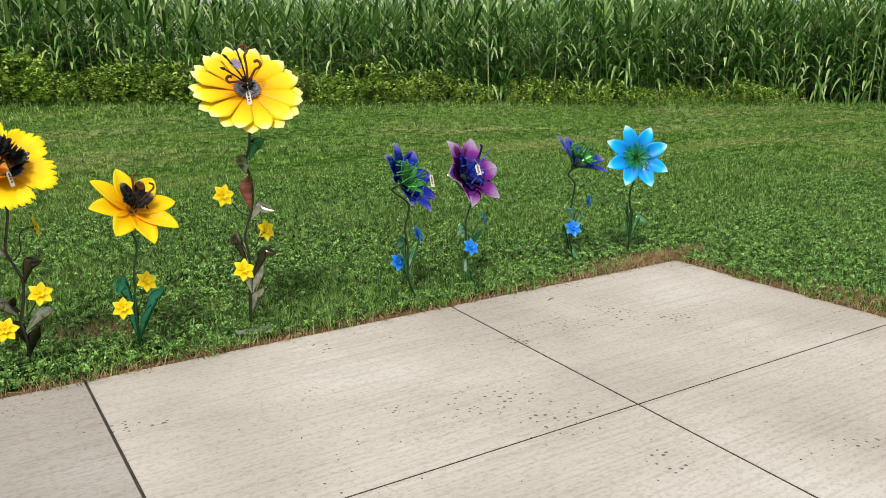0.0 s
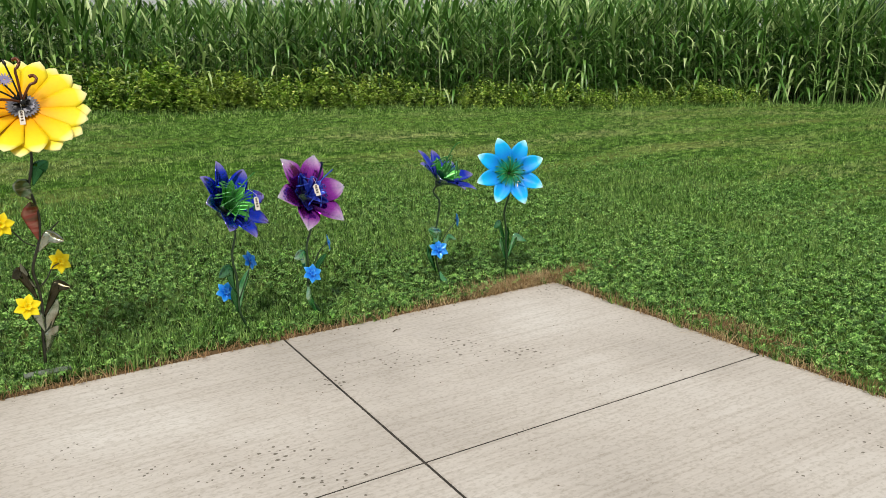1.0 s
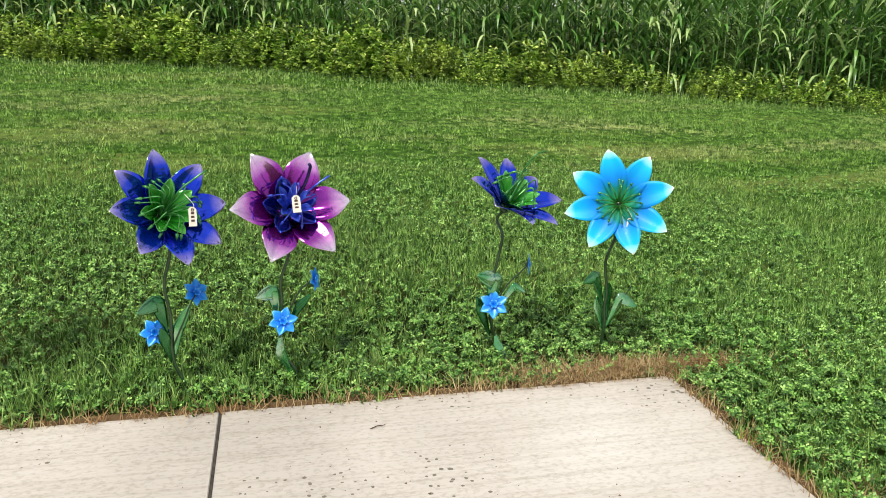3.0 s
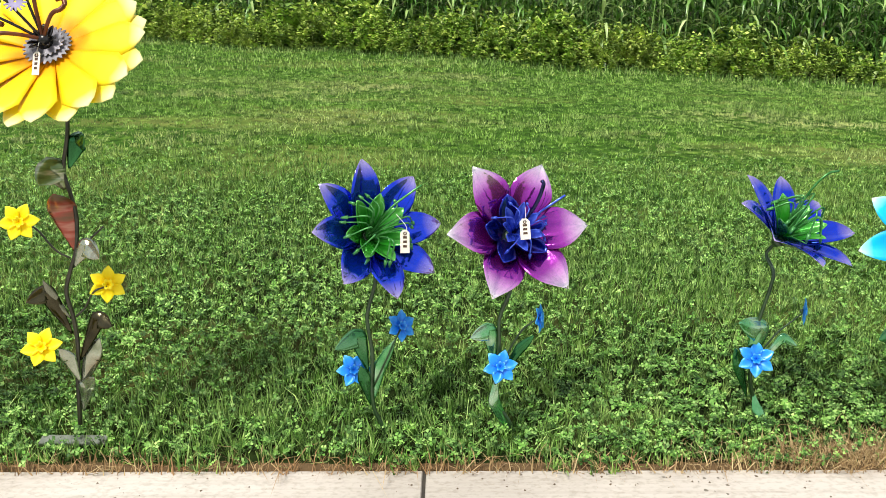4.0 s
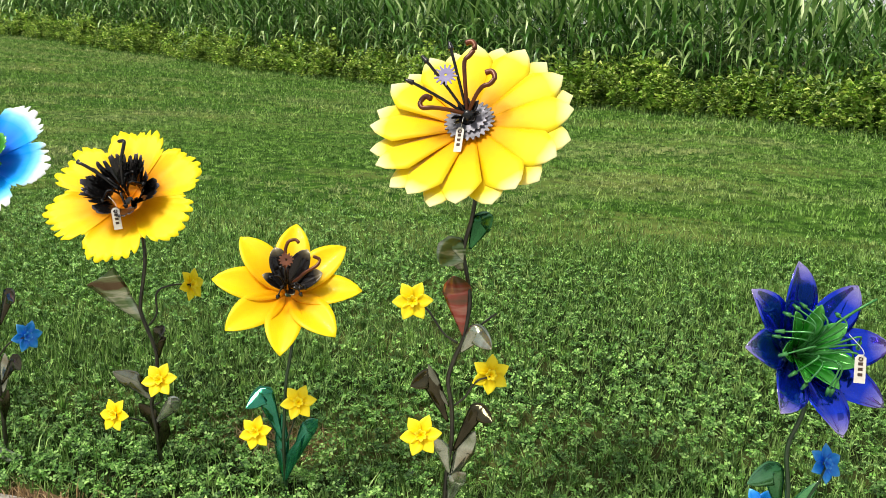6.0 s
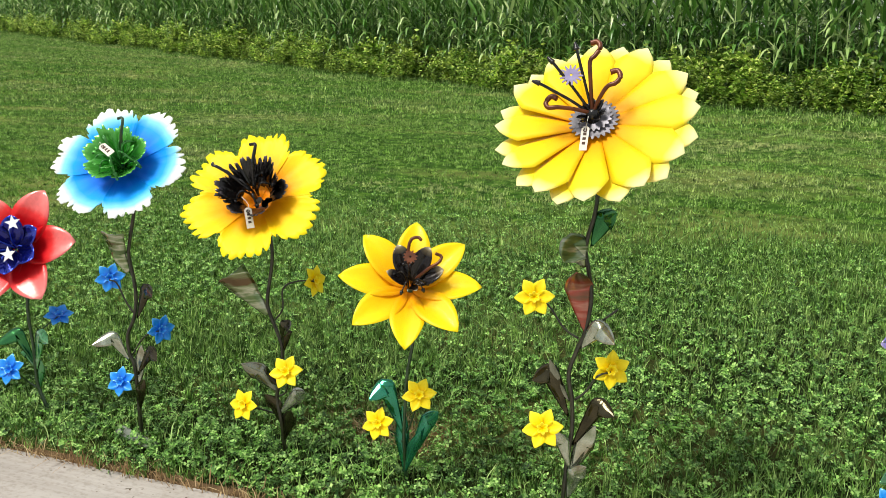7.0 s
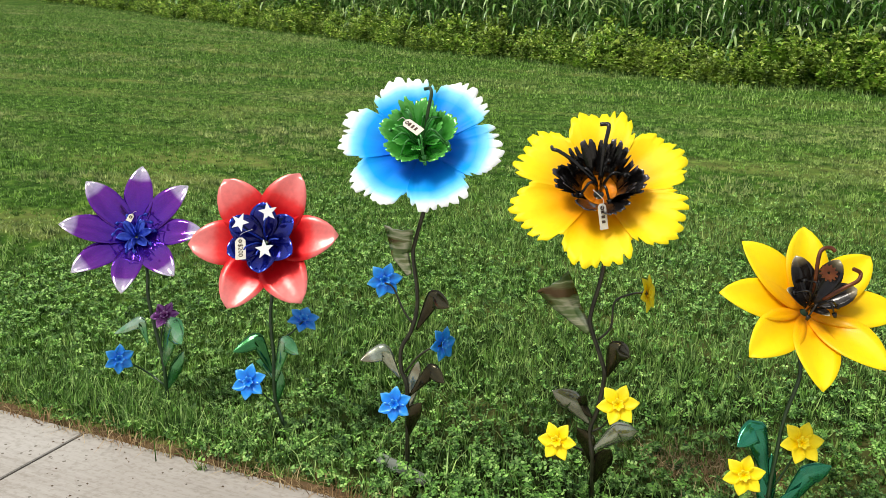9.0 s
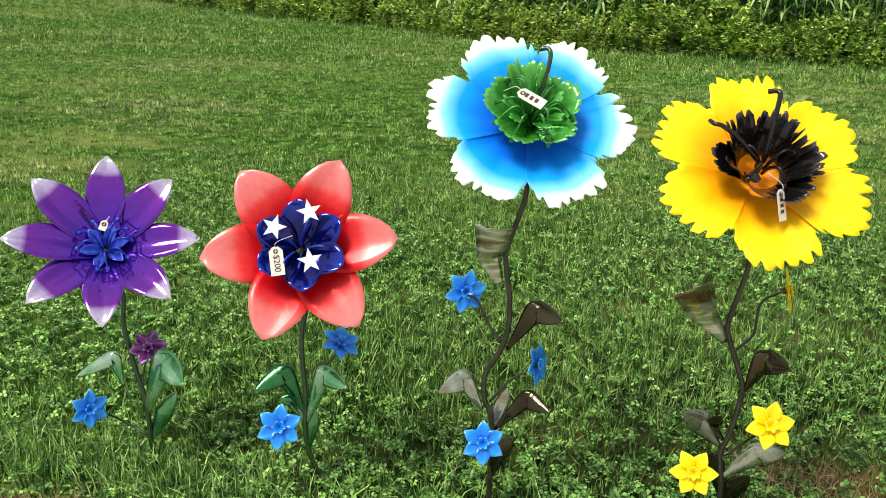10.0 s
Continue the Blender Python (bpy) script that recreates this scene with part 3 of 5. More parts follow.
def plant(base, centre, az, el, stem, leaves, branches, label, stem_mat, leaf_mat, stem_r=0.0065, back=0.07, foot=None, odd_leaf=None):
    """Stem, twigs and leaves of one metal flower, and the bloom part that its petals hang on."""
    thing = new("metal_flower")
    thing.matrix_basis = pose(*base)
    tagged(thing, label, "metal flower", "painted metal flowers along the slab")
    m = facing(centre, az, el)
    n = m.to_3x3() @ Vector((0, 0, 1))
    neck = Vector(centre) - n * back
    top = [tuple(neck), tuple(neck - n * 0.05 + Vector((0, 0, -0.01)))]
    line = smooth_line(top + [p for p in stem if p[2] < neck[2] - 0.07] + [(stem[-1][0] * 0.6, stem[-1][1] * 0.6, -0.03)], 6)
    part("stem", tube("stem", line, stem_r, stem_mat, stem_r * 1.25), thing)
    for k, (b, md, t, w) in enumerate(leaves):
        part("leaf", leaf_mesh(b, md, t, w, (odd_leaf or {}).get(k, LEAF_FAN if w < 0 else leaf_mat)), thing)
    for br in branches:
        part("branch", tube("branch", smooth_line(br, 5), stem_r * 0.5, stem_mat, stem_r * 0.6, 6), thing)
    if foot:
        v = [(x, y, z) for z in (-0.004, 0.004) for x, y in ((-0.11, -0.022), (0.11, -0.022), (0.11, 0.022), (-0.11, 0.022))]
        f = [(3, 2, 1, 0), (4, 5, 6, 7), (0, 1, 5, 4), (1, 2, 6, 5), (2, 3, 7, 6), (3, 0, 4, 7)]
        part("foot_plate", make_mesh("foot_plate", v, f, PLATE, smooth=False), thing, foot, "worn flat steel foot plate, half sunk in the grass")
    bloom = part("bloom", cone_mesh("bloom", 0.012, 0.03, -back - 0.01, -back + 0.02, stem_mat), thing, m)
    return thing, bloom


def price_tag(at, az, el, roll, h=0.075, w=0.036, text=None, bars=3, hang=(0.0, 0.05, 0.0)):
    """A cream card tag on a loop of string, written along its length."""
    tag = new("price_tag")
    tag.matrix_basis = facing(at, az, el) @ pose(0, 0, 0, 0, 0, roll)
    tagged(tag, "cream card price tag with brown handwriting on a string", "price tag", "price tags on the flowers")
    c = w * 0.3
    out = [(-w / 2, -h / 2), (w / 2, -h / 2), (w / 2, h / 2 - c), (w / 2 - c, h / 2), (-w / 2 + c, h / 2), (-w / 2, h / 2 - c)]
    v = [(x, y, z) for z in (-0.0006, 0.0006) for x, y in out]
    f = [tuple(range(5, -1, -1)), tuple(range(6, 12))] + [(k, (k + 1) % 6, 6 + (k + 1) % 6, 6 + k) for k in range(6)]
    part("card", make_mesh("card", v, f, CARD, smooth=False), tag)
    part("eyelet", gear_mesh("eyelet", 0.0065, 6, 0.0006, 0.0008, INK, 0.003), tag, pose(0, h / 2 - 0.012, 0.0008), "dark round eyelet")
    part("string", tube("string", smooth_line([(0, h / 2 - 0.012, 0.002), (0.004, h / 2 + 0.01, 0.004), (hang[0], h / 2 + hang[1], hang[2])], 5), 0.0009, STRING, sides=5), tag)
    if text:
        cu = bpy.data.curves.new("writing", "FONT")
        cu.body, cu.size, cu.extrude = text, w * 0.62, 0.0003
        cu.align_x, cu.align_y = "CENTER", "CENTER"
        tmp = new("writing", cu)
        bpy.context.view_layer.update()
        me = bpy.data.meshes.new_from_object(tmp.evaluated_get(bpy.context.evaluated_depsgraph_get()))
        bpy.data.objects.remove(tmp)
        me.materials.clear()
        me.materials.append(INK)
        part("writing", me, tag, pose(0, -0.006, 0.0012, 0, 0, -90))
    else:
        for k in range(bars):
            bw, bh = w * 0.42, h * 0.11
            y = h * 0.12 - k * h * 0.19
            v = [(-bw / 2, y, 0.0009), (bw / 2, y, 0.0009), (bw / 2, y + bh, 0.0009), (-bw / 2, y + bh, 0.0009), (-bw / 2, y, 0.0013), (bw / 2, y, 0.0013), (bw / 2, y + bh, 0.0013), (-bw / 2, y + bh, 0.0013)]
            part("written_bar", make_mesh("written_bar", v, [(4, 5, 6, 7), (0, 1, 5, 4), (1, 2, 6, 5), (2, 3, 7, 6), (3, 0, 4, 7)], INK, smooth=False), tag)
    return tag


# ---- ground ----
PAD_X, PAD_Y = 4.57, 4.17
JOINT_X, JOINT_Y = (-10.1, -7.98, -5.87, -3.75, -1.63, 0.455, 2.585, PAD_X), (-7.8, -6.09, -4.37, -2.66, -0.95, 0.765, 2.475, PAD_Y)


def lawn_z(x, y):
    """Height of the lawn: level at the slab, rising to the field, falling off on one side and banking up on the other."""
    x, y = np.asarray(x, dtype=float), np.asarray(y, dtype=float)
    yy = np.clip(y - 4.2, 0, 45)
    rise = 0.015 + 0.061 * np.clip(yy, 0, 6) + 0.034 * np.clip(yy - 6, 0, 39)
    fall = 0.02 * np.clip(x - 2.5, 0, 30) * np.clip(yy / 6, 0, 1)
    bank = (0.022 * np.clip(-x, 0, 60) + 0.016 * np.clip(-x - 7, 0, 53)) * np.clip((y - 14) / 6, 0, 1)
    return rise - fall + bank


def field_y(x):
    """The line along which the lawn meets the field."""
    x = np.asarray(x, dtype=float)
    return 17.6 - np.where(x > 0, 0.345, 0.52) * x + 0.25 * np.sin(x * 0.9) + 0.15 * np.sin(x * 2.3)


def ground():
    xs = np.unique(np.concatenate([np.linspace(-2200, -90, 12), np.linspace(-90, -8, 42), np.linspace(-8, 12, 61), np.linspace(12, 40, 15), np.linspace(40, 2200, 12), [PAD_X - 0.03, PAD_X + 0.005]]))
    ys = np.unique(np.concatenate([np.linspace(-2200, -30, 12), np.linspace(-30, 1, 16), np.linspace(1, 10, 37), np.linspace(10, 60, 41), np.linspace(60, 2600, 14), [PAD_Y - 0.03, PAD_Y + 0.005]]))
    X, Y = np.meshgrid(xs, ys, indexing="ij")
    Z = lawn_z(X, Y)
    Z[(X < PAD_X) & (Y < PAD_Y) & (X > JOINT_X[0]) & (Y > JOINT_Y[0])] = -0.10
    nx, ny = len(xs), len(ys)
    i, j = np.meshgrid(np.arange(nx - 1), np.arange(ny - 1), indexing="ij")
    a = (i * ny + j).ravel()
    tris = np.concatenate([np.stack([a, a + ny, a + ny + 1], 1), np.stack([a, a + ny + 1, a + 1], 1)])
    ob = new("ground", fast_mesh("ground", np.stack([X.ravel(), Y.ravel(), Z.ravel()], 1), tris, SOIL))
    tagged(ob, "green lawn soil rising gently towards a corn field", "ground", kind="structure")


ground()


def ridge():
    v, f, n = [], [], 120
    for k in range(n):
        a = radians(-20 + 150 * k / (n - 1))
        h = 9 + 5 * math.sin(k * 0.21) + 2.5 * math.sin(k * 0.63 + 1) + random.uniform(-0.7, 0.7)
        for r, z in ((690, -1), (700, h), (760, h * 0.8)):
            v.append((r * math.cos(a), r * math.sin(a), z))
    for k in range(n - 1):
        for q in (0, 1):
            f.append((3 * k + q, 3 * k + q + 1, 3 * k + 4 + q, 3 * k + 3 + q))
    tagged(new("backdrop", make_mesh("backdrop", v, f, RIDGE)), "low wooded ridge on the horizon behind the corn", "hill", kind="structure")


ridge()

# ---- corn field, weeds and lawn growth ----
rng = np.random.default_rng(7)


def strip(line, half, fold):
    """Verts and triangles of a creased strip along a line; half: half-widths."""
    line = np.asarray(line)
    t = np.gradient(line, axis=0)
    side = np.cross(t, (0, 0, 1.0))
    side /= np.maximum(np.linalg.norm(side, axis=1, keepdims=True), 1e-6)
    v = []
    for p, s, h in zip(line, side, half):
        v += [p - s * h + (0, 0, fold * h), p, p + s * h + (0, 0, fold * h)]
    tr = []
    for i in range(len(line) - 1):
        a = 3 * i
        for q in (0, 1):
            tr += [(a + q, a + q + 1, a + q + 4), (a + q, a + q + 4, a + q + 3)]
    return np.array(v), np.array(tr)


def join(pieces):
    v, t, n = [], [], 0
    for a, b in pieces:
        v.append(a)
        t.append(b + n)
        n += len(a)
    return np.concatenate(v), np.concatenate(t)


def corn_plant(r, segs=5):
    h = r.uniform(1.65, 1.9)
    pieces = []
    sides = 4
    hv = []
    for z, w in ((0, 0.014), (0.5 * h, 0.012), (0.95 * h, 0.005)):
        hv += [(w * math.cos(k * 1.57), w * math.sin(k * 1.57), z) for k in range(sides)]
    tr = []
    for i in range(2):
        for k in range(sides):
            a, b = i * sides + k, i * sides + (k + 1) % sides
            tr += [(a, b, b + sides), (a, b + sides, a + sides)]
    pieces.append((np.array(hv), np.array(tr)))
    a0 = r.uniform(0, 6.28)
    for k in range(15):
        z0 = h * (0.12 + 0.83 * k / 14)
        a = a0 + math.pi * k + r.uniform(-0.5, 0.5)
        ln = r.uniform(0.38, 0.66) * (1.0 if k < 11 else 0.66)
        rise = r.uniform(0.25, 0.5) + 0.035 * k
        droop = r.uniform(0.45, 1.0) * (1.0 if k < 10 else 0.45)
        d = np.array((math.cos(a), math.sin(a), 0))
        line, half = [], []
        for i in range(segs + 1):
            s = i / segs
            line.append(d * ln * s * (1 - 0.22 * s) + np.array((0, 0, z0 + ln * (rise * 1.7 * s - droop * 1.5 * s * s))))
            half.append(0.029 * (math.sin(math.pi * (0.16 + 0.84 * s)) ** 0.8) + 0.001)
        pieces.append(strip(line, half, 0.5))
    for k in range(6 if segs > 3 else 5):   # spiky whorl and tassel
        a = r.uniform(0, 6.28)
        sp = r.uniform(0.02, 0.14)
        d = np.array((math.cos(a), math.sin(a), 0))
        ln = r.uniform(0.2, 0.42)
        line = [d * sp * s * s + np.array((0, 0, h * 0.86 + ln * s)) for s in (0, 0.35, 0.7, 1)]
        pieces.append(strip(line, [0.009, 0.011, 0.008, 0.001], 0.5))
    return join(pieces)


def weed_plant(r):
    h = r.uniform(0.7, 1.0)
    pieces = []
    for st in range(3):
        lean = np.array((r.uniform(-0.25, 0.25), r.uniform(-0.25, 0.15), 1.0)) * h * r.uniform(0.7, 1)
        pieces.append((np.array([(-0.004, 0, 0), (0.004, 0, 0), tuple(lean)]), np.array([(0, 1, 2)])))
        for k in range(15):
            s = r.uniform(0.15, 1.0)
            a = r.uniform(0, 6.28)
            d = np.array((math.cos(a), math.sin(a), 0))
            e = np.array((-math.sin(a), math.cos(a), r.uniform(-1.0, 1.0)))
            ln = r.uniform(0.07, 0.16) * (1.15 - 0.4 * s)
            p = lean * s
            up = np.array((0, 0, ln * r.uniform(-0.2, 0.8)))
            q = np.array([p, p + d * ln * 0.5 + e * ln * 0.26 + up, p + d * ln + up * 0.4, p + d * ln * 0.5 - e * ln * 0.26 + up])
            pieces.append((q, np.array([(0, 1, 2), (0, 2, 3)])))
    return join(pieces)


def scatter(name, templates, pos, scale, mat, label, category, lean=0.0):
    """Copies of the templates at pos, turned and scaled at random, as one mesh."""
    pick = rng.integers(0, len(templates), len(pos))
    vs, ts, n = [], [], 0
    for k, (tv, tt) in enumerate(templates):
        q = pos[pick == k]
        if not len(q):
            continue
        sc = scale[pick == k][:, None, None]
        a = rng.uniform(0, 2 * np.pi, len(q))
        c, s = np.cos(a)[:, None], np.sin(a)[:, None]
        x, y, z = tv[:, 0][None], tv[:, 1][None], tv[:, 2][None]
        lx, ly = rng.normal(0, lean, (2, len(q), 1))
        v = np.stack([c * x - s * y + lx * z, s * x + c * y + ly * z, np.broadcast_to(z, (len(q), len(tv)))], 2) * sc + q[:, None, :]
        vs.append(v.reshape(-1, 3))
        ts.append((tt[None] + (np.arange(len(q)) * len(tv))[:, None, None]).reshape(-1, 3) + n)
        n += len(q) * len(tv)
    ob = new(name, fast_mesh(name, np.concatenate(vs), np.concatenate(ts), mat))
    return tagged(ob, label, category, kind="stuff")


def corn_field():
    rows = (((0.5, 0.15), (0.95, 0.17)), ((1.4, 0.18), (1.9, 0.19), (2.4, 0.22), (2.9, 0.23), (3.5, 0.24), (4.2, 0.27), (5.2, 0.4), (7.5, 0.8)))
    for group, segs, label in zip(rows, (4, 3), ("front rows of tall green corn plants", "dense inner rows of tall green corn")):
        spots = []
        for gap, step in group:
            x = np.concatenate([np.arange(-80, -30, step * 2.4), np.arange(-30, 23, step / 1.12)])
            x = x + rng.uniform(-0.04, 0.04, len(x))
            y = field_y(x) + gap + rng.normal(0, 0.05, len(x))
            spots.append(np.stack([x, y, lawn_z(x, y) - 0.02], 1))
        pos = np.concatenate(spots)
        sc = rng.uniform(0.95, 1.08, len(pos)) * (1.0 if segs > 3 else 1.05) * (1.12 - 0.13 * np.clip((pos[:, 0] - 2.5) / 2.0, 0, 1) + 0.06 * np.clip((pos[:, 0] - 7) / 3, 0, 1) + 0.12 * np.clip((pos[:, 0] - 12) / 3, 0, 1))
        scatter("corn_field", [corn_plant(rng, segs) for _ in range(8)], pos, sc, CORN, label, "corn", 0.04)


def weeds():
    x = np.concatenate([rng.uniform(-80, -25, 1300), rng.uniform(-25, 17, 2500)])
    keep = rng.uniform(0, 1, len(x)) < np.where(x > 10, 0.8, 1.0)
    x = x[keep]
    y = field_y(x) + rng.uniform(-0.45, 0.75, len(x))
    clump = 0.95 + 0.13 * np.sin(x * 1.7) + 0.12 * np.sin(x * 4.1 + 1)
    tall = np.clip(1.0 - (x - 4) / 20, 0.55, 1.05)
    front = np.clip(0.55 + (y - field_y(x) + 0.45) * 0.9, 0.5, 1.0)
    pos = np.stack([x, y, lawn_z(x, y) - 0.01], 1)
    scatter("weeds", [weed_plant(rng) for _ in range(8)], pos, rng.uniform(0.8, 1.15, len(x)) * clump * tall * front, WEED, "tangled green weeds along the corn's edge", "weeds", 0.1)


def blades(name, x, y, h, w, mat, label, lean=0.45, category="grass", simple=False):
    n = len(x)
    z = lawn_z(x, y) - 0.004
    a = rng.uniform(0, 2 * np.pi, n)
    dx, dy = np.cos(a), np.sin(a)
    b = rng.uniform(0, 2 * np.pi, n)
    k = np.abs(rng.normal(0, lean, n))
    lx, ly = np.cos(b) * k, np.sin(b) * k
    P = np.stack([x, y, z], 1)
    S = np.stack([dx, dy, 0 * dx], 1) * w[:, None]
    M = np.stack([lx * 0.35 * h, ly * 0.35 * h, h * 0.55], 1)
    drop = np.clip(1.0 - 0.25 * k * k, 0.25, 1)
    T = np.stack([lx * h, ly * h, h * drop], 1)
    if simple:
        v = np.stack([P - S, P + S, P + T], 1).reshape(-1, 3)
        t = np.arange(n * 3).reshape(-1, 3)
    else:
        v = np.stack([P - S, P + S, P + M - S * 0.8, P + M + S * 0.8, P + T], 1).reshape(-1, 3)
        t = (np.array([(0, 1, 3), (0, 3, 2), (2, 3, 4)])[None] + (np.arange(n) * 5)[:, None, None]).reshape(-1, 3)
    return tagged(new(name, fast_mesh(name, v, t, mat)), label, category, kind="stuff")


def on_lawn(x0, x1, y0, y1, density, ragged=0.05):
    n = int((x1 - x0) * (y1 - y0) * density)
    x, y = rng.uniform(x0, x1, n), rng.uniform(y0, y1, n)
    edge = np.maximum(np.maximum(x - PAD_X, y - PAD_Y), np.maximum(JOINT_X[0] - x, JOINT_Y[0] - y))
    keep = (edge > -0.02 + ragged * (0.5 + 0.5 * np.sin(x * 9 + 1.3 * np.sin(y * 11)))) & (y < field_y(x) + 0.3)
    return x[keep], y[keep]


def patchy(x, y, a, b):
    """Slow drift between 0 and 1 over the lawn."""
    return 0.5 + 0.25 * np.sin(a * x + 1.7 * np.sin(0.8 * b * y)) + 0.25 * np.sin(b * y * 1.3 + 1.9 * np.sin(0.7 * a * x + 2))


def worn(x, y):
    """Where the turf is burnt away: round the slab's corner and in two bare spots."""
    d = np.minimum(np.hypot((x - 4.35) / 0.55, (y - 4.22) / 0.12), np.hypot((x - 4.70) / 0.13, (y - 2.75) / 0.42))
    d = np.minimum(d, np.hypot((x - 0.62) / 0.2, (y - 4.75) / 0.1))
    return np.clip(1.3 - d, 0, 0.75)


def clumped(x, y, sx, sy, pull):
    """Blades drawn together into tufts, some tufts taller than others."""
    bow = 0.8 * sy * (np.sin(1.9 * x / (sx * 9)) + np.sin(4.3 * x / (sx * 11) + 1))
    j = np.floor((y + bow) / sy).astype(int)
    shift = (np.abs(np.sin(j * 91.7) * 24634.6) % 1.0) * sx
    i = np.floor((x + shift) / sx).astype(int)
    h1, h2, h3 = (np.abs(np.sin(i * p + j * q) * 43758.5) % 1.0 for p, q in ((12.99, 78.23), (39.35, 11.13), (73.16, 52.24)))
    k = np.where(rng.uniform(0, 1, len(x)) < 0.75, pull, 0.0)
    return x + k * ((i - 0.2 + 1.4 * h1) * sx - shift - x), y + k * ((j - 0.2 + 1.4 * h2) * sy - bow - y), 0.65 + 0.85 * h3


def fade(y, y0, y1):
    return np.clip((y1 - y) / (y1 - y0), 0, 1)


def lawn():
    near = (on_lawn(-3.6, 7.0, 4.1, 8.6, 7800, 0.06), on_lawn(4.5, 9.0, 0.6, 4.1, 6600, 0.06), on_lawn(7.0, 9.0, 4.1, 7.0, 3600))
    x, y = np.concatenate([q[0] for q in near]), np.concatenate([q[1] for q in near])
    keep = rng.uniform(0, 1, len(x)) < fade(y, 5.6, 8.8) * np.clip((9.2 - x) / 1.5, 0, 1) * (0.75 + 0.3 * patchy(x, y, 2.6, 3.3)) * (1 - worn(x, y))
    x, y = x[keep], y[keep]
    x, y, tall = clumped(x, y, 0.085, 0.085, 0.45)
    h = (0.5 + 0.6 * tall) * rng.uniform(0.03, 0.065, len(x)) * (1.3 - 0.6 * patchy(x, y, 1.6, 2.3))
    blades("lawn_grass", x, y, h, rng.uniform(0.002, 0.0046, len(x)), GRASS, "short mown green lawn grass beside the concrete", 0.6, simple=True)
    mid = (on_lawn(-8.5, 13.0, 4.2, 14.0, 2700), on_lawn(8.0, 12.0, 0.0, 4.2, 1600), on_lawn(13.0, 19.0, 6.0, 14.0, 1500), on_lawn(-15.0, -8.5, 8.0, 14.0, 1500))
    x, y = np.concatenate([q[0] for q in mid]), np.concatenate([q[1] for q in mid])
    inside = (x > -3.6) & (x < 9.0)
    keep = rng.uniform(0, 1, len(x)) < np.where(inside, 1 - 0.95 * fade(y, 5.6, 8.8), 1.0) * (0.6 + 0.45 * patchy(x, y, 1.4, 4.1))
    x, y = x[keep], y[keep]
    x, y, tall = clumped(x, y, 0.24, 0.15, 0.36)
    h = tall * rng.uniform(0.025, 0.062, len(x)) * (0.5 + 0.5 * patchy(x, y, 0.9, 2.2)) * (0.6 + 0.7 * patchy(x, y, 6.0, 11.0))
    blades("lawn_grass", x, y, h, rng.uniform(0.003, 0.0075, len(x)), DRY_GRASS, "short mown lawn grass with dry streaks", 0.8, simple=True)
    x, y = on_lawn(-34, 20, 14.0, 36.0, 400)
    x, y, tall = clumped(x, y, 0.45, 0.32, 0.36)
    h = tall * rng.uniform(0.03, 0.085, len(x))
    blades("lawn_grass", x, y, h, rng.uniform(0.006, 0.013, len(x)), DRY_GRASS, "mown lawn grass reaching to the corn", 0.8, simple=True)
    # long tufts that the mower missed by the slab
    x = np.concatenate([rng.normal(-1.75, 0.35, 1500), rng.normal(-1.2, 0.3, 500), rng.normal(0.3, 1.6, 500)])
    y = np.concatenate([PAD_Y + 0.05 + np.abs(rng.normal(0, 0.16, 1500)), PAD_Y + 0.04 + np.abs(rng.normal(0, 0.1, 500)), rng.normal(4.4, 0.08, 500)])
    blades("lawn_grass", x, y, rng.uniform(0.06, 0.15, len(x)), rng.uniform(0.0015, 0.003, len(x)), GRASS, "long grass tufts beside the slab", 0.7)
    # tall uncut grass under the weeds
    x = rng.uniform(-40, 22, 26000)
    y = field_y(x) + rng.normal(-0.15, 0.22, len(x))
    blades("tall_grass", x, y, rng.uniform(0.05, 0.18, len(x)), rng.uniform(0.004, 0.008, len(x)), GRASS, "uncut grass fringing the weeds", 0.35, simple=True)


def clover():
    near = (on_lawn(-3.4, 6.6, 4.15, 9.0, 3800, 0.05), on_lawn(4.5, 8.0, 0.6, 4.15, 3600, 0.05), on_lawn(7.0, 10.0, 4.15, 8.0, 2200))
    x, y = np.concatenate([q[0] for q in near]), np.concatenate([q[1] for q in near])
    keep = rng.uniform(0, 1, len(x)) < (0.12 + 0.75 * patchy(x, y, 1.6, 2.3) + 0.35 * fade(y, 4.35, 4.9)) * fade(y, 5.0, 9.0) * np.clip((10.0 - x) / 2, 0, 1) * (1 - worn(x, y))
    x, y = x[keep], y[keep]
    x, y, tall = clumped(x, y, 0.10, 0.10, 0.35)
    n = len(x)
    z = lawn_z(x, y) + rng.uniform(0.022, 0.046, n) * (0.35 + 0.75 * tall)
    a0 = rng.uniform(0, 6.28, n)
    tx, ty = rng.normal(0, 0.42, (2, n))
    size = rng.uniform(0.008, 0.016, n)
    vs = []
    for k in range(3):
        a = a0 + k * 2.094
        c, s = np.cos(a), np.sin(a)
        for u, v in ((0.05, 0), (0.6, -0.48), (1.0, 0), (0.6, 0.48)):
            px, py = (c * u - s * v) * size, (s * u + c * v) * size
            vs.append(np.stack([x + px, y + py, z + tx * px + ty * py + abs(v) * 0.3 * size], 1))
    v = np.stack(vs, 1).reshape(-1, 3)
    one = np.concatenate([np.array([(0, 1, 2), (0, 2, 3)]) + 4 * k for k in range(3)])
    t = (one[None] + (np.arange(n) * 12)[:, None, None]).reshape(-1, 3)
    tagged(new("clover", fast_mesh("clover", v, t, CLOVER)), "three-leaved white clover growing through the lawn", "clover", kind="stuff")


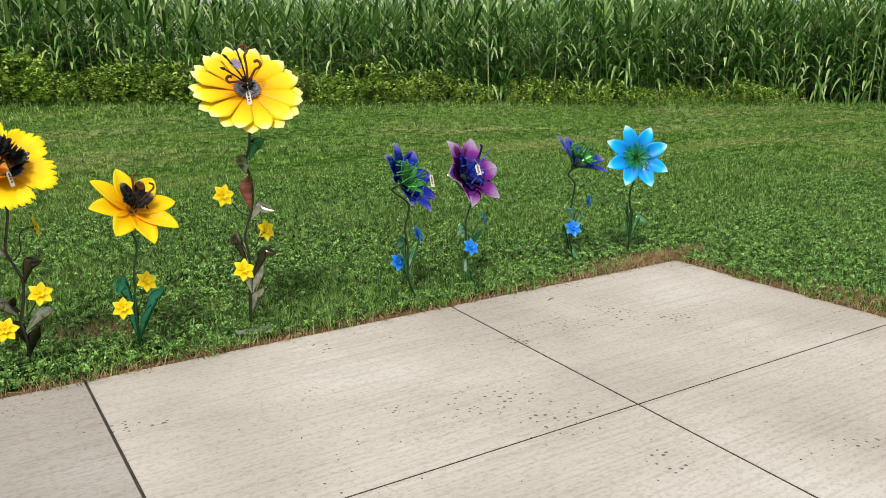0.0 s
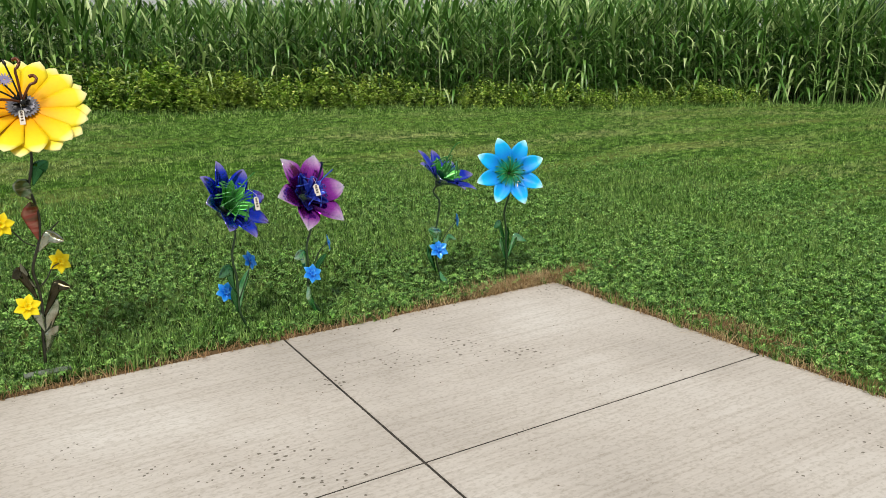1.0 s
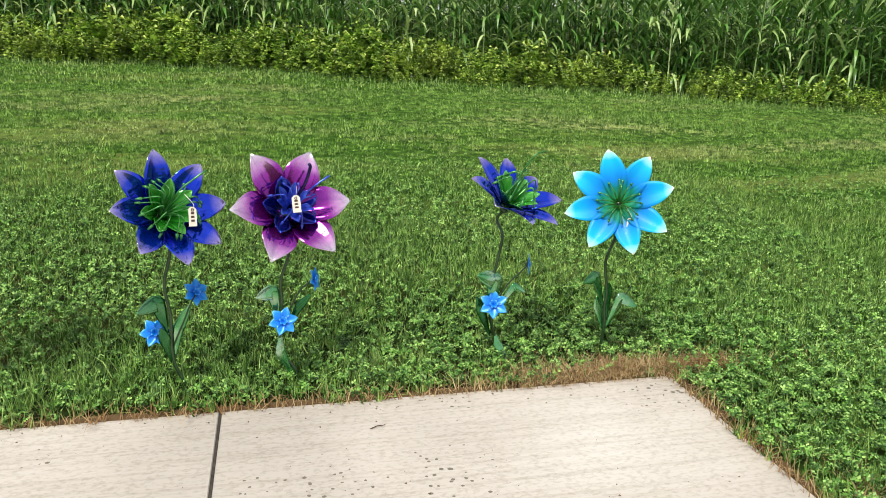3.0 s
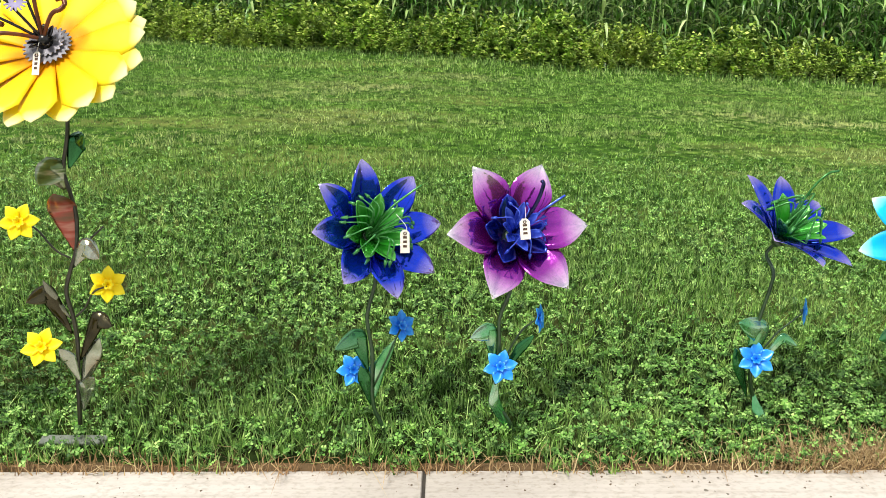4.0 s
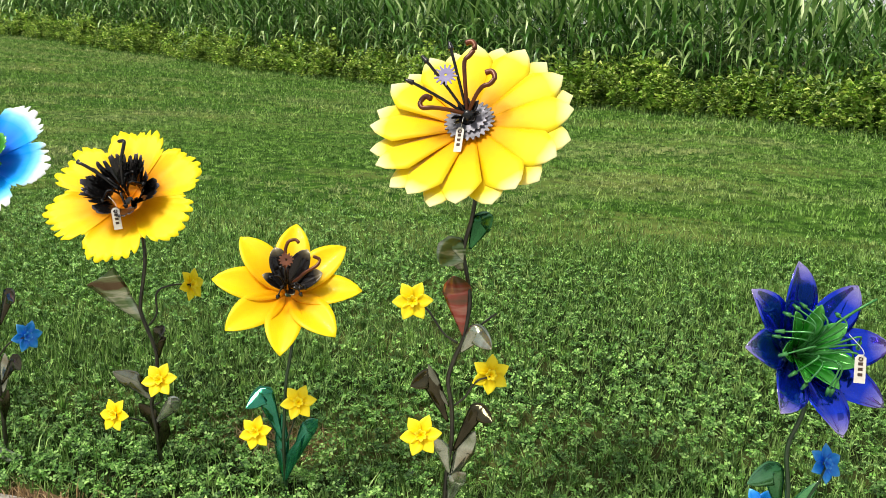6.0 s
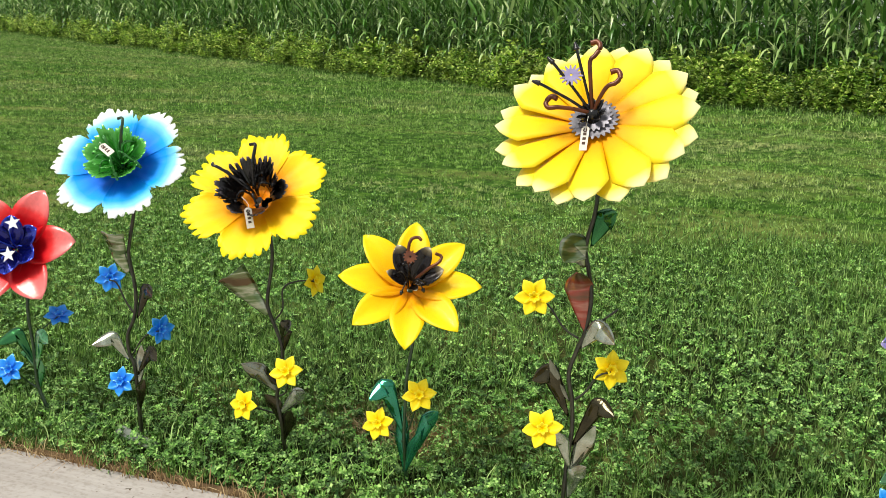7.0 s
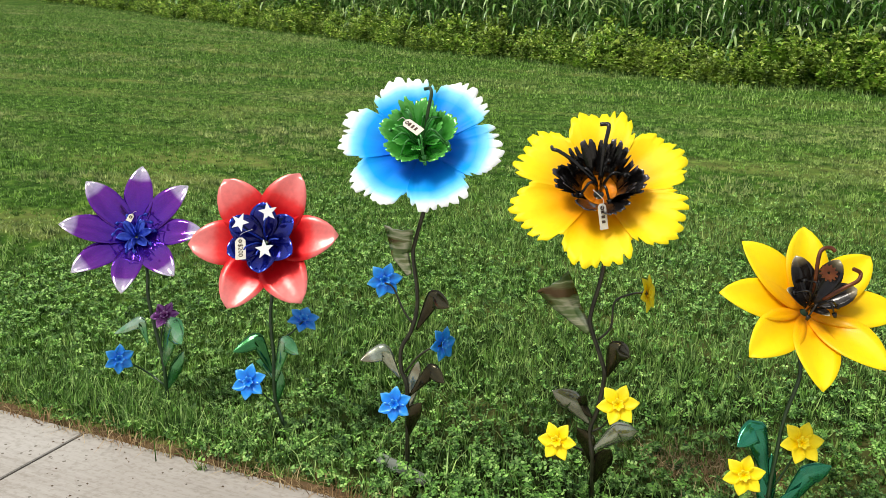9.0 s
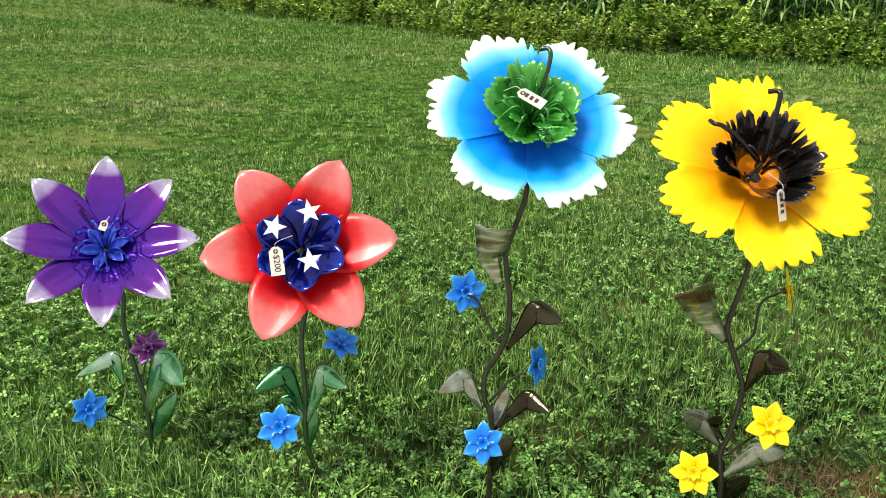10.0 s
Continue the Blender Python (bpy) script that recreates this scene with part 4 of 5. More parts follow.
def thatch():
    n = 2300
    x = rng.uniform(-3.5, PAD_X, n)
    y = PAD_Y + np.abs(rng.normal(0.0, 0.035, n)) - 0.035
    n2 = 1500
    y2 = rng.uniform(0.6, PAD_Y, n2)
    x2 = PAD_X + np.abs(rng.normal(0.0, 0.05, n2)) - 0.035
    n3 = 3600                                   # a burnt patch round the slab's corner
    x3, y3 = PAD_X - 0.22 + rng.normal(0, 0.34, n3), PAD_Y + 0.0 + np.abs(rng.normal(0, 0.085, n3))
    n4 = 900
    x4, y4 = PAD_X + 0.12 + np.abs(rng.normal(0, 0.06, n4)), 2.75 + rng.normal(0, 0.25, n4)
    n5 = 700
    x5, y5 = 0.6 + rng.normal(0, 0.12, n5), 4.75 + rng.normal(0, 0.06, n5)
    X, Y = np.concatenate([x, x2, x3, x4, x5]), np.concatenate([y, y2, y3, y4, y5])
    keep = np.maximum(X - PAD_X, Y - PAD_Y) > -0.05
    X, Y = X[keep], Y[keep]
    blades("dead_grass", X, Y, rng.uniform(0.025, 0.085, len(X)), rng.uniform(0.001, 0.0024, len(X)), THATCH, "dead brown grass along the slab's edge", 1.1, "dead grass")


corn_field()
weeds()
lawn()
clover()
thatch()

# ---- the flowers, along the slab's edge ----
R = random.Random(11)

def violet_flower():
    t, b = plant((-1.4, 4.41, 0.03), (-0.095, -0.070, 0.757), -60, 38,
        [(-0.090, -0.010, 0.574), (-0.096, -0.010, 0.475), (-0.078, -0.010, 0.367), (-0.045, -0.010, 0.220), (-0.039, -0.010, 0.084)],
        [((-0.116, -0.010, 0.268), (-0.131, -0.030, 0.370), (-0.237, -0.060, 0.312), 0.045),
         ((-0.056, -0.010, 0.170), (0.040, -0.050, 0.381), (0.139, -0.110, 0.351), 0.085),
         ((-0.045, -0.010, 0.083), (0.003, -0.010, 0.188), (0.059, -0.010, 0.271), 0.055)],
        [[(-0.159, -0.110, 0.243), (-0.129, -0.010, 0.150), (-0.050, -0.010, 0.112)], [(-0.022, -0.010, 0.400), (-0.051, -0.010, 0.295), (-0.053, -0.010, 0.200)]],
        "violet eight-petalled metal flower with white tips and blue heart", STEM_GREEN, LEAF_GREEN, back=0.11)
    i = Matrix()
    ring(lance_petal("petal", 0.262, 0.108, 0.10, VIOLET, 0.05, 0.3, 0.15), "petal", 8, -3, b, i, R)
    ring(lance_petal("inner_petal", 0.07, 0.035, 0.0, BLUE_ROD, 0.1, 0.5, 0.2, lift=0.03), "inner_petal", 6, 10, b, i, R, 10, -0.09)
    stamens(9, 0.10, 0.05, 0.02, 0.0035, BLUE_ROD, b, i, R, -0.10, 0.007)
    blossom(t, (-0.159, -0.120, 0.243), -35, 15, SKY_BLOSSOM, STEM_GREEN, 0.058, 20, "small bright blue six-petalled blossom")
    blossom(t, (-0.022, -0.010, 0.407), -70, 40, PLUM_BLOSSOM, STEM_GREEN, 0.056, 10, "small plum-coloured blossom")


def red_flower():
    t, b = plant((-0.9, 4.42, 0.03), (-0.007, -0.090, 0.782), -70, 29,
        [(-0.027, -0.010, 0.586), (-0.041, -0.010, 0.495), (-0.041, -0.010, 0.407), (-0.035, -0.010, 0.318), (-0.039, -0.010, 0.207), (-0.032, -0.010, 0.132), (0.000, -0.010, 0.041)],
        [((-0.038, -0.010, 0.244), (-0.089, -0.042, 0.384), (-0.156, -0.090, 0.343), 0.06), ((-0.039, -0.010, 0.207), (0.027, -0.034, 0.391), (0.111, -0.070, 0.375), 0.055),
         ((-0.036, -0.010, 0.111), (-0.021, -0.010, 0.209), (-0.006, -0.010, 0.268), 0.045), ((-0.038, -0.010, 0.225), (-0.080, -0.010, 0.285), (-0.115, -0.010, 0.286), 0.038)],
        [[(0.052, 0.050, 0.445), (0.045, 0.0, 0.425), (0.014, -0.010, 0.394), (-0.031, -0.010, 0.300)], [(-0.079, -0.090, 0.245), (-0.068, -0.030, 0.166), (-0.036, -0.010, 0.131)]],
        "red six-petalled metal flower with starred navy blue heart", STEM_GREEN, LEAF_GREEN, back=0.09)
    i = Matrix()
    ring(lance_petal("petal", 0.262, 0.160, 0.075, RED, 0.05, 0.22, -0.1, blunt=0.62), "petal", 6, 6, b, i, R)
    inner = lance_petal("inner_petal", 0.125, 0.098, 0.03, NAVY, 0.08, 0.25, 0.1, blunt=0.6, lift=0.045)
    ring(inner, "inner_petal", 6, 32, b, i, R, 6, -0.02)
    star = star_mesh("star", 0.034, 0.0016, WHITE)
    for a, r, z, spin in ((-62, 0.055, 0.052, 8), (148, 0.075, 0.062, -20), (72, 0.085, 0.055, 10)):
        part("star", star, b, pose(r * math.cos(radians(a)), r * math.sin(radians(a)), z, 0, 0, spin) @ pose(0, 0, 0, 8, -6, 0), "flat white five-pointed star")
    stamens(5, 0.11, 0.06, 0.0, 0.004, BLUE_ROD, b, i, R, -0.06)
    blossom(t, (0.052, 0.059, 0.453), -40, 55, SKY_BLOSSOM, STEM_GREEN, 0.06, 0, "small bright blue six-petalled blossom")
    blossom(t, (-0.079, -0.106, 0.249), -75, 25, SKY_BLOSSOM, STEM_GREEN, 0.066, 25, "small bright blue six-petalled blossom")


def white_rimmed_flower():
    t, b = plant((-0.38, 4.38, 0.03), (0.063, -0.050, 1.152), -73, 42,
        [(0.058, 0.010, 0.964), (0.024, 0.010, 0.837), (0.013, 0.010, 0.776), (0.028, 0.010, 0.670), (0.028, 0.010, 0.591), (0.008, 0.010, 0.515), (-0.028, 0.010, 0.446), (-0.028, 0.010, 0.371), (-0.007, 0.010, 0.304), (-0.004, 0.010, 0.083)],
        [((0.001, 0.010, 0.707), (-0.026, -0.006, 0.778), (-0.014, -0.050, 0.868), -0.095), ((0.026, 0.010, 0.522), (0.099, -0.022, 0.653), (0.174, -0.070, 0.647), 0.055),
         ((-0.032, 0.010, 0.336), (-0.082, -0.022, 0.438), (-0.141, -0.070, 0.414), 0.055), ((0.002, 0.010, 0.281), (0.091, -0.014, 0.399), (0.154, -0.050, 0.382), 0.048),
         ((-0.004, 0.010, 0.203), (0.015, 0.010, 0.332), (0.034, 0.010, 0.411), 0.05),
         ((-0.005, 0.01, 0.12), (0.02, -0.01, 0.22), (0.06, -0.02, 0.28), 0.05)],
        [[(-0.085, 0.000, 0.672), (-0.058, 0.010, 0.656), (-0.022, 0.010, 0.586), (0.010, 0.010, 0.545)], [(0.108, 0.040, 0.470), (0.080, 0.010, 0.466), (0.033, 0.010, 0.428), (-0.014, 0.010, 0.364)], [(-0.017, -0.050, 0.275), (-0.012, 0.010, 0.255)]],
        "tall frilled blue metal flower with white rim and green heart", STEM_BROWN, LEAF_BRONZE, back=0.08, foot=pose(0.0, -0.03, 0.022, 14, 4, -14))
    i = Matrix()
    for k in range(6):
        me = frill_petal("petal", 0.250, 33, 0.045, FRILL_BLUE, 0.06, 8, 0.085, 30 + k)
        part("petal", me, b, pose(0, 0, 0.003 * (k % 2), 0, 0, -8 + 60 * k))
    for k in range(5):
        me = frill_petal("inner_petal", 0.118, 42, 0.03, LEAF_HEART, 0.1, 7, 0.08, 50 + k, lift=0.055, flare=1.0, cup=0.1)
        part("inner_petal", me, b, pose(0, 0, 0.004 * (k % 2), 0, 0, 20 + 72 * k))
    stamens(12, 0.12, 0.06, 0.03, 0.004, GREEN_ROD, b, i, R, -0.03, 0.008)
    for k in range(7):
        part("heart_leaf", frill_petal("heart_leaf", 0.075 + 0.012 * (k % 3), 17, 0.0, LEAF_HEART, 0.05, 3, 0.12, 140 + k, lift=0.06 + 0.02 * (k % 3), flare=1.0, nv=25), b, pose(0, 0, 0, 0, 0, 20 + 51 * k))
    part("rod", tube("rod", smooth_line([(0.01, 0.01, 0), (0.025, 0.05, 0.08), (0.035, 0.09, 0.115), (0.03, 0.11, 0.118), (0.012, 0.112, 0.112)], 5), 0.0055, STEM_GREEN), b)
    blossom(t, (-0.089, 0.010, 0.677), -60, 10, SKY_BLOSSOM, STEM_BROWN, 0.06, 10, "small bright blue six-petalled blossom")
    blossom(t, (0.108, 0.046, 0.474), -20, 10, SKY_BLOSSOM, STEM_BROWN, 0.06, 0, "small bright blue six-petalled blossom")
    blossom(t, (-0.017, -0.064, 0.278), -80, 25, SKY_BLOSSOM, STEM_BROWN, 0.06, 30, "small bright blue six-petalled blossom")


def frilled_yellow_flower():
    t, b = plant((0.246, 4.5, 0.03), (-0.021, -0.120, 1.054), -77, 43,
        [(-0.006, -0.050, 0.821), (-0.036, -0.050, 0.650), (-0.033, -0.050, 0.599), (0.003, -0.050, 0.506), (0.018, -0.050, 0.445), (0.002, -0.050, 0.326), (-0.017, -0.050, 0.249), (-0.001, -0.050, 0.145)],
        [((-0.035, -0.050, 0.583), (-0.095, -0.074, 0.660), (-0.135, -0.130, 0.750), -0.11), ((0.024, -0.050, 0.446), (0.056, -0.090, 0.555), (0.105, -0.150, 0.564), 0.06),
         ((-0.016, -0.050, 0.276), (-0.074, -0.074, 0.353), (-0.128, -0.110, 0.396), 0.065), ((-0.006, -0.050, 0.186), (0.075, -0.070, 0.277), (0.139, -0.100, 0.311), 0.06), ((0.0, -0.04, 0.12), (-0.02, -0.06, 0.22), (-0.05, -0.08, 0.27), 0.05),
         ((-0.01, -0.045, 0.05), (0.03, -0.06, 0.16), (0.06, -0.08, 0.22), 0.055), ((-0.01, -0.05, 0.30), (-0.05, -0.06, 0.34), (-0.03, -0.09, 0.39), 0.04)],
        [[(0.115, 0.040, 0.705), (0.080, -0.020, 0.717), (0.033, -0.050, 0.693), (0.027, -0.050, 0.612), (-0.009, -0.050, 0.564)], [(0.081, -0.120, 0.395), (0.027, -0.050, 0.284), (-0.013, -0.050, 0.252)], [(-0.093, -0.150, 0.250), (-0.050, -0.050, 0.185), (-0.004, -0.050, 0.174)]],
        "tall frilled yellow metal flower with ragged black heart", STEM_BROWN, LEAF_BRONZE, back=0.08)
    i = Matrix()
    for k in range(6):
        me = frill_petal("petal", 0.262, 33, 0.045, FRILL_YELLOW, 0.06, 8, 0.085, 70 + k)
        part("petal", me, b, pose(0, 0, 0.003 * (k % 2), 0, 0, 30 + 60 * k))
    for k in range(6):
        me = frill_petal("inner_petal", 0.122, 33, 0.0, SOOT, 0.42, 5, 0.15, 90 + k, lift=0.075, flare=1.0, cup=0.2)
        part("inner_petal", me, b, pose(0, 0, 0.004 * (k % 2) - 0.012, 0, 0, 60 * k) @ pose(0, 0, 0, R.uniform(-12, 12), R.uniform(-12, 8), 0))
    for k in range(6):
        if k == 4:      # one is broken out, and the paint below shows through
            continue
        me = frill_petal("heart_petal", 0.094, 27, 0.0, SOOT, 0.55, 4, 0.18, 190 + k, lift=0.095, flare=1.0, cup=0.25, nv=33)
        part("heart_petal", me, b, pose(0, 0, 0.004 * (k % 2) - 0.015, 0, 0, 30 + 60 * k) @ pose(0, 0, 0, R.uniform(-16, 16), R.uniform(-16, 12), 0))
    stamens(5, 0.07, 0.05, 0.02, 0.005, BLACK, b, i, R, -0.01, 0.009)
    part("rod", tube("rod", smooth_line([(0.0, 0.01, 0.02), (0.005, 0.06, 0.09), (0.015, 0.11, 0.125), (0.012, 0.125, 0.128), (-0.008, 0.128, 0.122)], 5), 0.006, BLACK), b, None, "black hooked rod")
    part("rod", tube("rod", smooth_line([(-0.01, 0.0, 0.02), (-0.07, 0.03, 0.07), (-0.115, 0.045, 0.10), (-0.135, 0.052, 0.10), (-0.14, 0.068, 0.09)], 5), 0.006, BLACK, 0.005), b)
    blossom(t, (0.115, 0.044, 0.705), -10, 12, YELLOW_BLOSSOM, STEM_BROWN, 0.062, 0, "small bright yellow six-petalled blossom")
    blossom(t, (0.081, -0.136, 0.401), -80, 30, YELLOW_BLOSSOM, STEM_BROWN, 0.064, 12, "small bright yellow six-petalled blossom")
    blossom(t, (-0.093, -0.162, 0.255), -95, 20, YELLOW_BLOSSOM, STEM_BROWN, 0.062, 5, "small bright yellow six-petalled blossom")


def yellow_lily():
    t, b = plant((0.8, 4.42, 0.03), (0.018, -0.040, 0.789), -66, 45,
        [(0.012, 0.000, 0.578), (-0.012, 0.000, 0.442), (-0.022, 0.000, 0.314), (-0.028, 0.000, 0.185), (-0.021, 0.000, 0.033)],
        [((-0.032, 0.000, 0.205), (-0.083, -0.032, 0.391), (-0.126, -0.080, 0.352), 0.065), ((-0.017, 0.000, 0.078), (0.067, -0.016, 0.274), (0.120, -0.040, 0.330), 0.055),
         ((-0.026, 0.000, 0.043), (-0.037, 0.000, 0.183), (-0.033, 0.000, 0.312), 0.05), ((-0.02, -0.01, 0.06), (0.01, -0.02, 0.16), (0.05, -0.03, 0.24), 0.04)],
        [[(0.040, -0.018, 0.368), (0.009, 0.000, 0.277), (-0.018, 0.000, 0.208)], [(-0.100, -0.060, 0.256), (-0.064, 0.000, 0.200), (-0.026, 0.000, 0.163)]],
        "golden yellow eight-petalled metal flower with glossy black heart", STEM_GREEN, LEAF_TEAL, back=0.08, stem_r=0.0055)
    i = Matrix()
    ring(lance_petal("petal", 0.245, 0.118, 0.06, GOLD, 0.05, 0.3, -0.05, blunt=0.72), "petal", 8, -6, b, i, R)
    for a, ln, lift in ((108, 0.125, 0.050), (58, 0.120, 0.065), (16, 0.118, 0.030), (166, 0.082, 0.035), (-70, 0.055, 0.030)):
        me = lance_petal("inner_petal", ln, ln * 0.56, 0.02, PALE_TIPPED, 0.12, 0.45, -0.1, blunt=0.6, lift=lift, flare=1.0)
        part("inner_petal", me, b, pose(0, 0, 0, 0, 0, a) @ pose(0, 0, 0, R.uniform(-8, 8), 0, 0))
    stamens(6, 0.085, 0.035, 0.02, 0.0035, BLACK, b, i, R, -0.03, 0.007)
    part("gear", gear_mesh("gear", 0.024, 12, 0.006, 0.003, RUST, 0.004), b, pose(0.0, 0.03, 0.115, 10, 0, 0), "small red-brown toothed disc")
    part("rod", tube("rod", smooth_line([(0.02, 0, 0.02), (0.06, 0.015, 0.06), (0.095, 0.03, 0.075), (0.105, 0.05, 0.08), (0.085, 0.06, 0.085)], 5), 0.0055, RUST), b, None, "red-brown curled metal hook")
    part("rod", tube("rod", smooth_line([(0.0, 0.02, 0.02), (-0.005, 0.07, 0.08), (0.005, 0.105, 0.10), (0.028, 0.112, 0.105), (0.04, 0.10, 0.105)], 5), 0.0055, RUST), b, None, "red-brown curled metal hook")
    blossom(t, (0.040, -0.018, 0.372), -70, 30, YELLOW_BLOSSOM, STEM_GREEN, 0.062, 8, "small bright yellow six-petalled blossom")
    blossom(t, (-0.100, -0.066, 0.261), -85, 20, YELLOW_BLOSSOM, STEM_GREEN, 0.06, 20, "small bright yellow six-petalled blossom")


def sunflower():
    t, b = plant((1.35, 4.34, 0.03), (0.080, -0.030, 1.355), -94, 45,
        [(0.091, 0.020, 1.102), (0.063, 0.020, 0.968), (0.074, 0.020, 0.893), (0.087, 0.020, 0.805), (0.072, 0.020, 0.692), (0.047, 0.020, 0.623), (0.025, 0.020, 0.544), (0.038, 0.020, 0.456), (0.042, 0.020, 0.348), (0.028, 0.020, 0.214)],
        [((0.080, 0.020, 0.969), (0.114, 0.008, 1.053), (0.158, -0.030, 1.086), 0.065), ((0.072, 0.015, 0.692), (0.052, 0.000, 0.830), (0.050, -0.050, 0.900), 0.085),
         ((0.057, 0.020, 0.633), (0.116, -0.012, 0.717), (0.176, -0.060, 0.688), 0.06), ((0.028, 0.020, 0.395), (-0.029, -0.012, 0.552), (-0.075, -0.060, 0.537), 0.06),
         ((0.045, 0.020, 0.297), (0.126, 0.000, 0.457), (0.182, -0.030, 0.440), 0.055), ((0.039, 0.020, 0.185), (0.079, 0.020, 0.302), (0.118, 0.020, 0.378), 0.065),
         ((0.063, 0.015, 0.900), (0.036, -0.010, 0.972), (0.012, -0.06, 0.93), 0.09), ((0.04, 0.01, 0.22), (0.02, -0.01, 0.31), (0.0, -0.03, 0.36), 0.045),
         ((0.035, 0.02, 0.10), (0.06, 0.0, 0.20), (0.10, -0.02, 0.25), 0.055), ((0.03, 0.02, 0.45), (-0.01, 0.0, 0.52), (-0.03, -0.02, 0.60), 0.035)],
        [[(-0.087, -0.005, 0.793), (-0.048, 0.020, 0.765), (0.005, 0.020, 0.694), (0.052, 0.020, 0.666)], [(0.155, 0.040, 0.560), (0.116, 0.020, 0.547), (0.082, 0.020, 0.491), (0.048, 0.020, 0.457)], [(-0.030, -0.075, 0.387), (-0.001, 0.000, 0.297), (0.036, 0.020, 0.253)], [(0.170, 0.020, 0.775), (0.094, 0.020, 0.703), (0.062, 0.020, 0.639)]],
        "tall yellow metal sunflower with grey gear heart and brown hooks", STEM_BROWN, LEAF_BRONZE, back=0.06, foot=pose(0.02, -0.05, 0.026, 12, 2, 3), odd_leaf={0: LEAF_GREEN, 1: LEAF_RUSSET, 6: LEAF_FAN})
    i = Matrix()
    ring(wedge_petal("petal", 0.296, 0.128, 0.030, YELLOW, nu=15, nv=7), "petal", 12, 8, b, i, R, 0.8, 0.010, twist=7)
    ring(wedge_petal("back_petal", 0.300, 0.128, 0.030, YELLOW, nu=15, nv=7), "back_petal", 12, 8 + 15, b, i, R, 0.8, -0.009, twist=7)
    part("gear", gear_mesh("gear", 0.074, 26, 0.010, 0.003, STEEL, 0.012), b, pose(0, 0, 0.002), "grey steel toothed disc")
    part("gear", gear_mesh("gear", 0.052, 20, 0.007, 0.003, STEEL, 0.010), b, pose(0.004, 0.002, 0.013, 5, -3, 5), "grey steel toothed disc")
    part("hub", cone_mesh("hub", 0.026, 0.015, 0.012, 0.040, BLACK, 14, 0.006), b, None, "black ragged hub")
    for k in range(7):      # torn black tongues bent up round the hub
        tongue = lance_petal("tongue", 0.040 + 0.008 * (k % 3), 0.020, 0.0, SOOT, 0.25, 0.5, 0.1, lift=0.022 + 0.008 * (k % 2), nu=7, nv=5)
        part("tongue", tongue, b, pose(0, 0, 0.016, 0, 0, 51 * k + R.uniform(-12, 12)), "torn black metal tongue")
    for x, y, z in ((-0.146, 0.006, 0.15), (-0.12, 0.082, 0.16), (-0.054, 0.126, 0.17)):
        part("rod", tube("rod", smooth_line([(0, 0, 0.02), (x * 0.35, y * 0.35, z * 0.5), (x * 0.8, y * 0.8, z * 0.86), (x, y, z)], 5), 0.0045, BLACK), b)
        v, f = tube_data(smooth_line([(x * 0.93, y * 0.93, z * 0.96), (x * 1.02, y * 1.02, z * 1.0), (x * 1.08, y * 1.08, z * 1.03)], 4), 0.009, 0.003, 7)
        part("knob", make_mesh("knob", v, f, BLACK), b, None, "flattened black rod end")
    for x, y, z, sx in ((-0.013, 0.122, 0.15, 1), (0.05, 0.06, 0.1, 1), (-0.099, -0.034, 0.09, -1)):
        line = [(0, 0, 0.03), (x * 0.45, y * 0.45, z * 0.7), (x * 0.85, y * 0.8, z * 0.92), (x + 0.014 * sx, y * 0.95, z * 0.96), (x + 0.024 * sx, y + 0.018, z), (x + 0.012 * sx, y + 0.036, z + 0.004), (x - 0.006 * sx, y + 0.030, z + 0.004)]
        part("hook", tube("hook", smooth_line(line, 5), 0.0055, RUST, 0.0085), b, None, "red-brown curled metal hook")
    part("gear", gear_mesh("gear", 0.034, 14, 0.013, 0.003, LILAC_STEEL, 0.004), b, pose(-0.061, 0.061, 0.12, 10, 8, 0), "small lilac spiked disc")
    blossom(t, (-0.087, -0.010, 0.797), -80, 15, YELLOW_BLOSSOM, STEM_BROWN, 0.064, 5, "small bright yellow six-petalled blossom")
    blossom(t, (0.155, 0.046, 0.565), -65, 15, YELLOW_BLOSSOM, STEM_BROWN, 0.064, 22, "small bright yellow six-petalled blossom")
    blossom(t, (-0.030, -0.088, 0.392), -80, 25, YELLOW_BLOSSOM, STEM_BROWN, 0.066, 10, "small bright yellow six-petalled blossom")


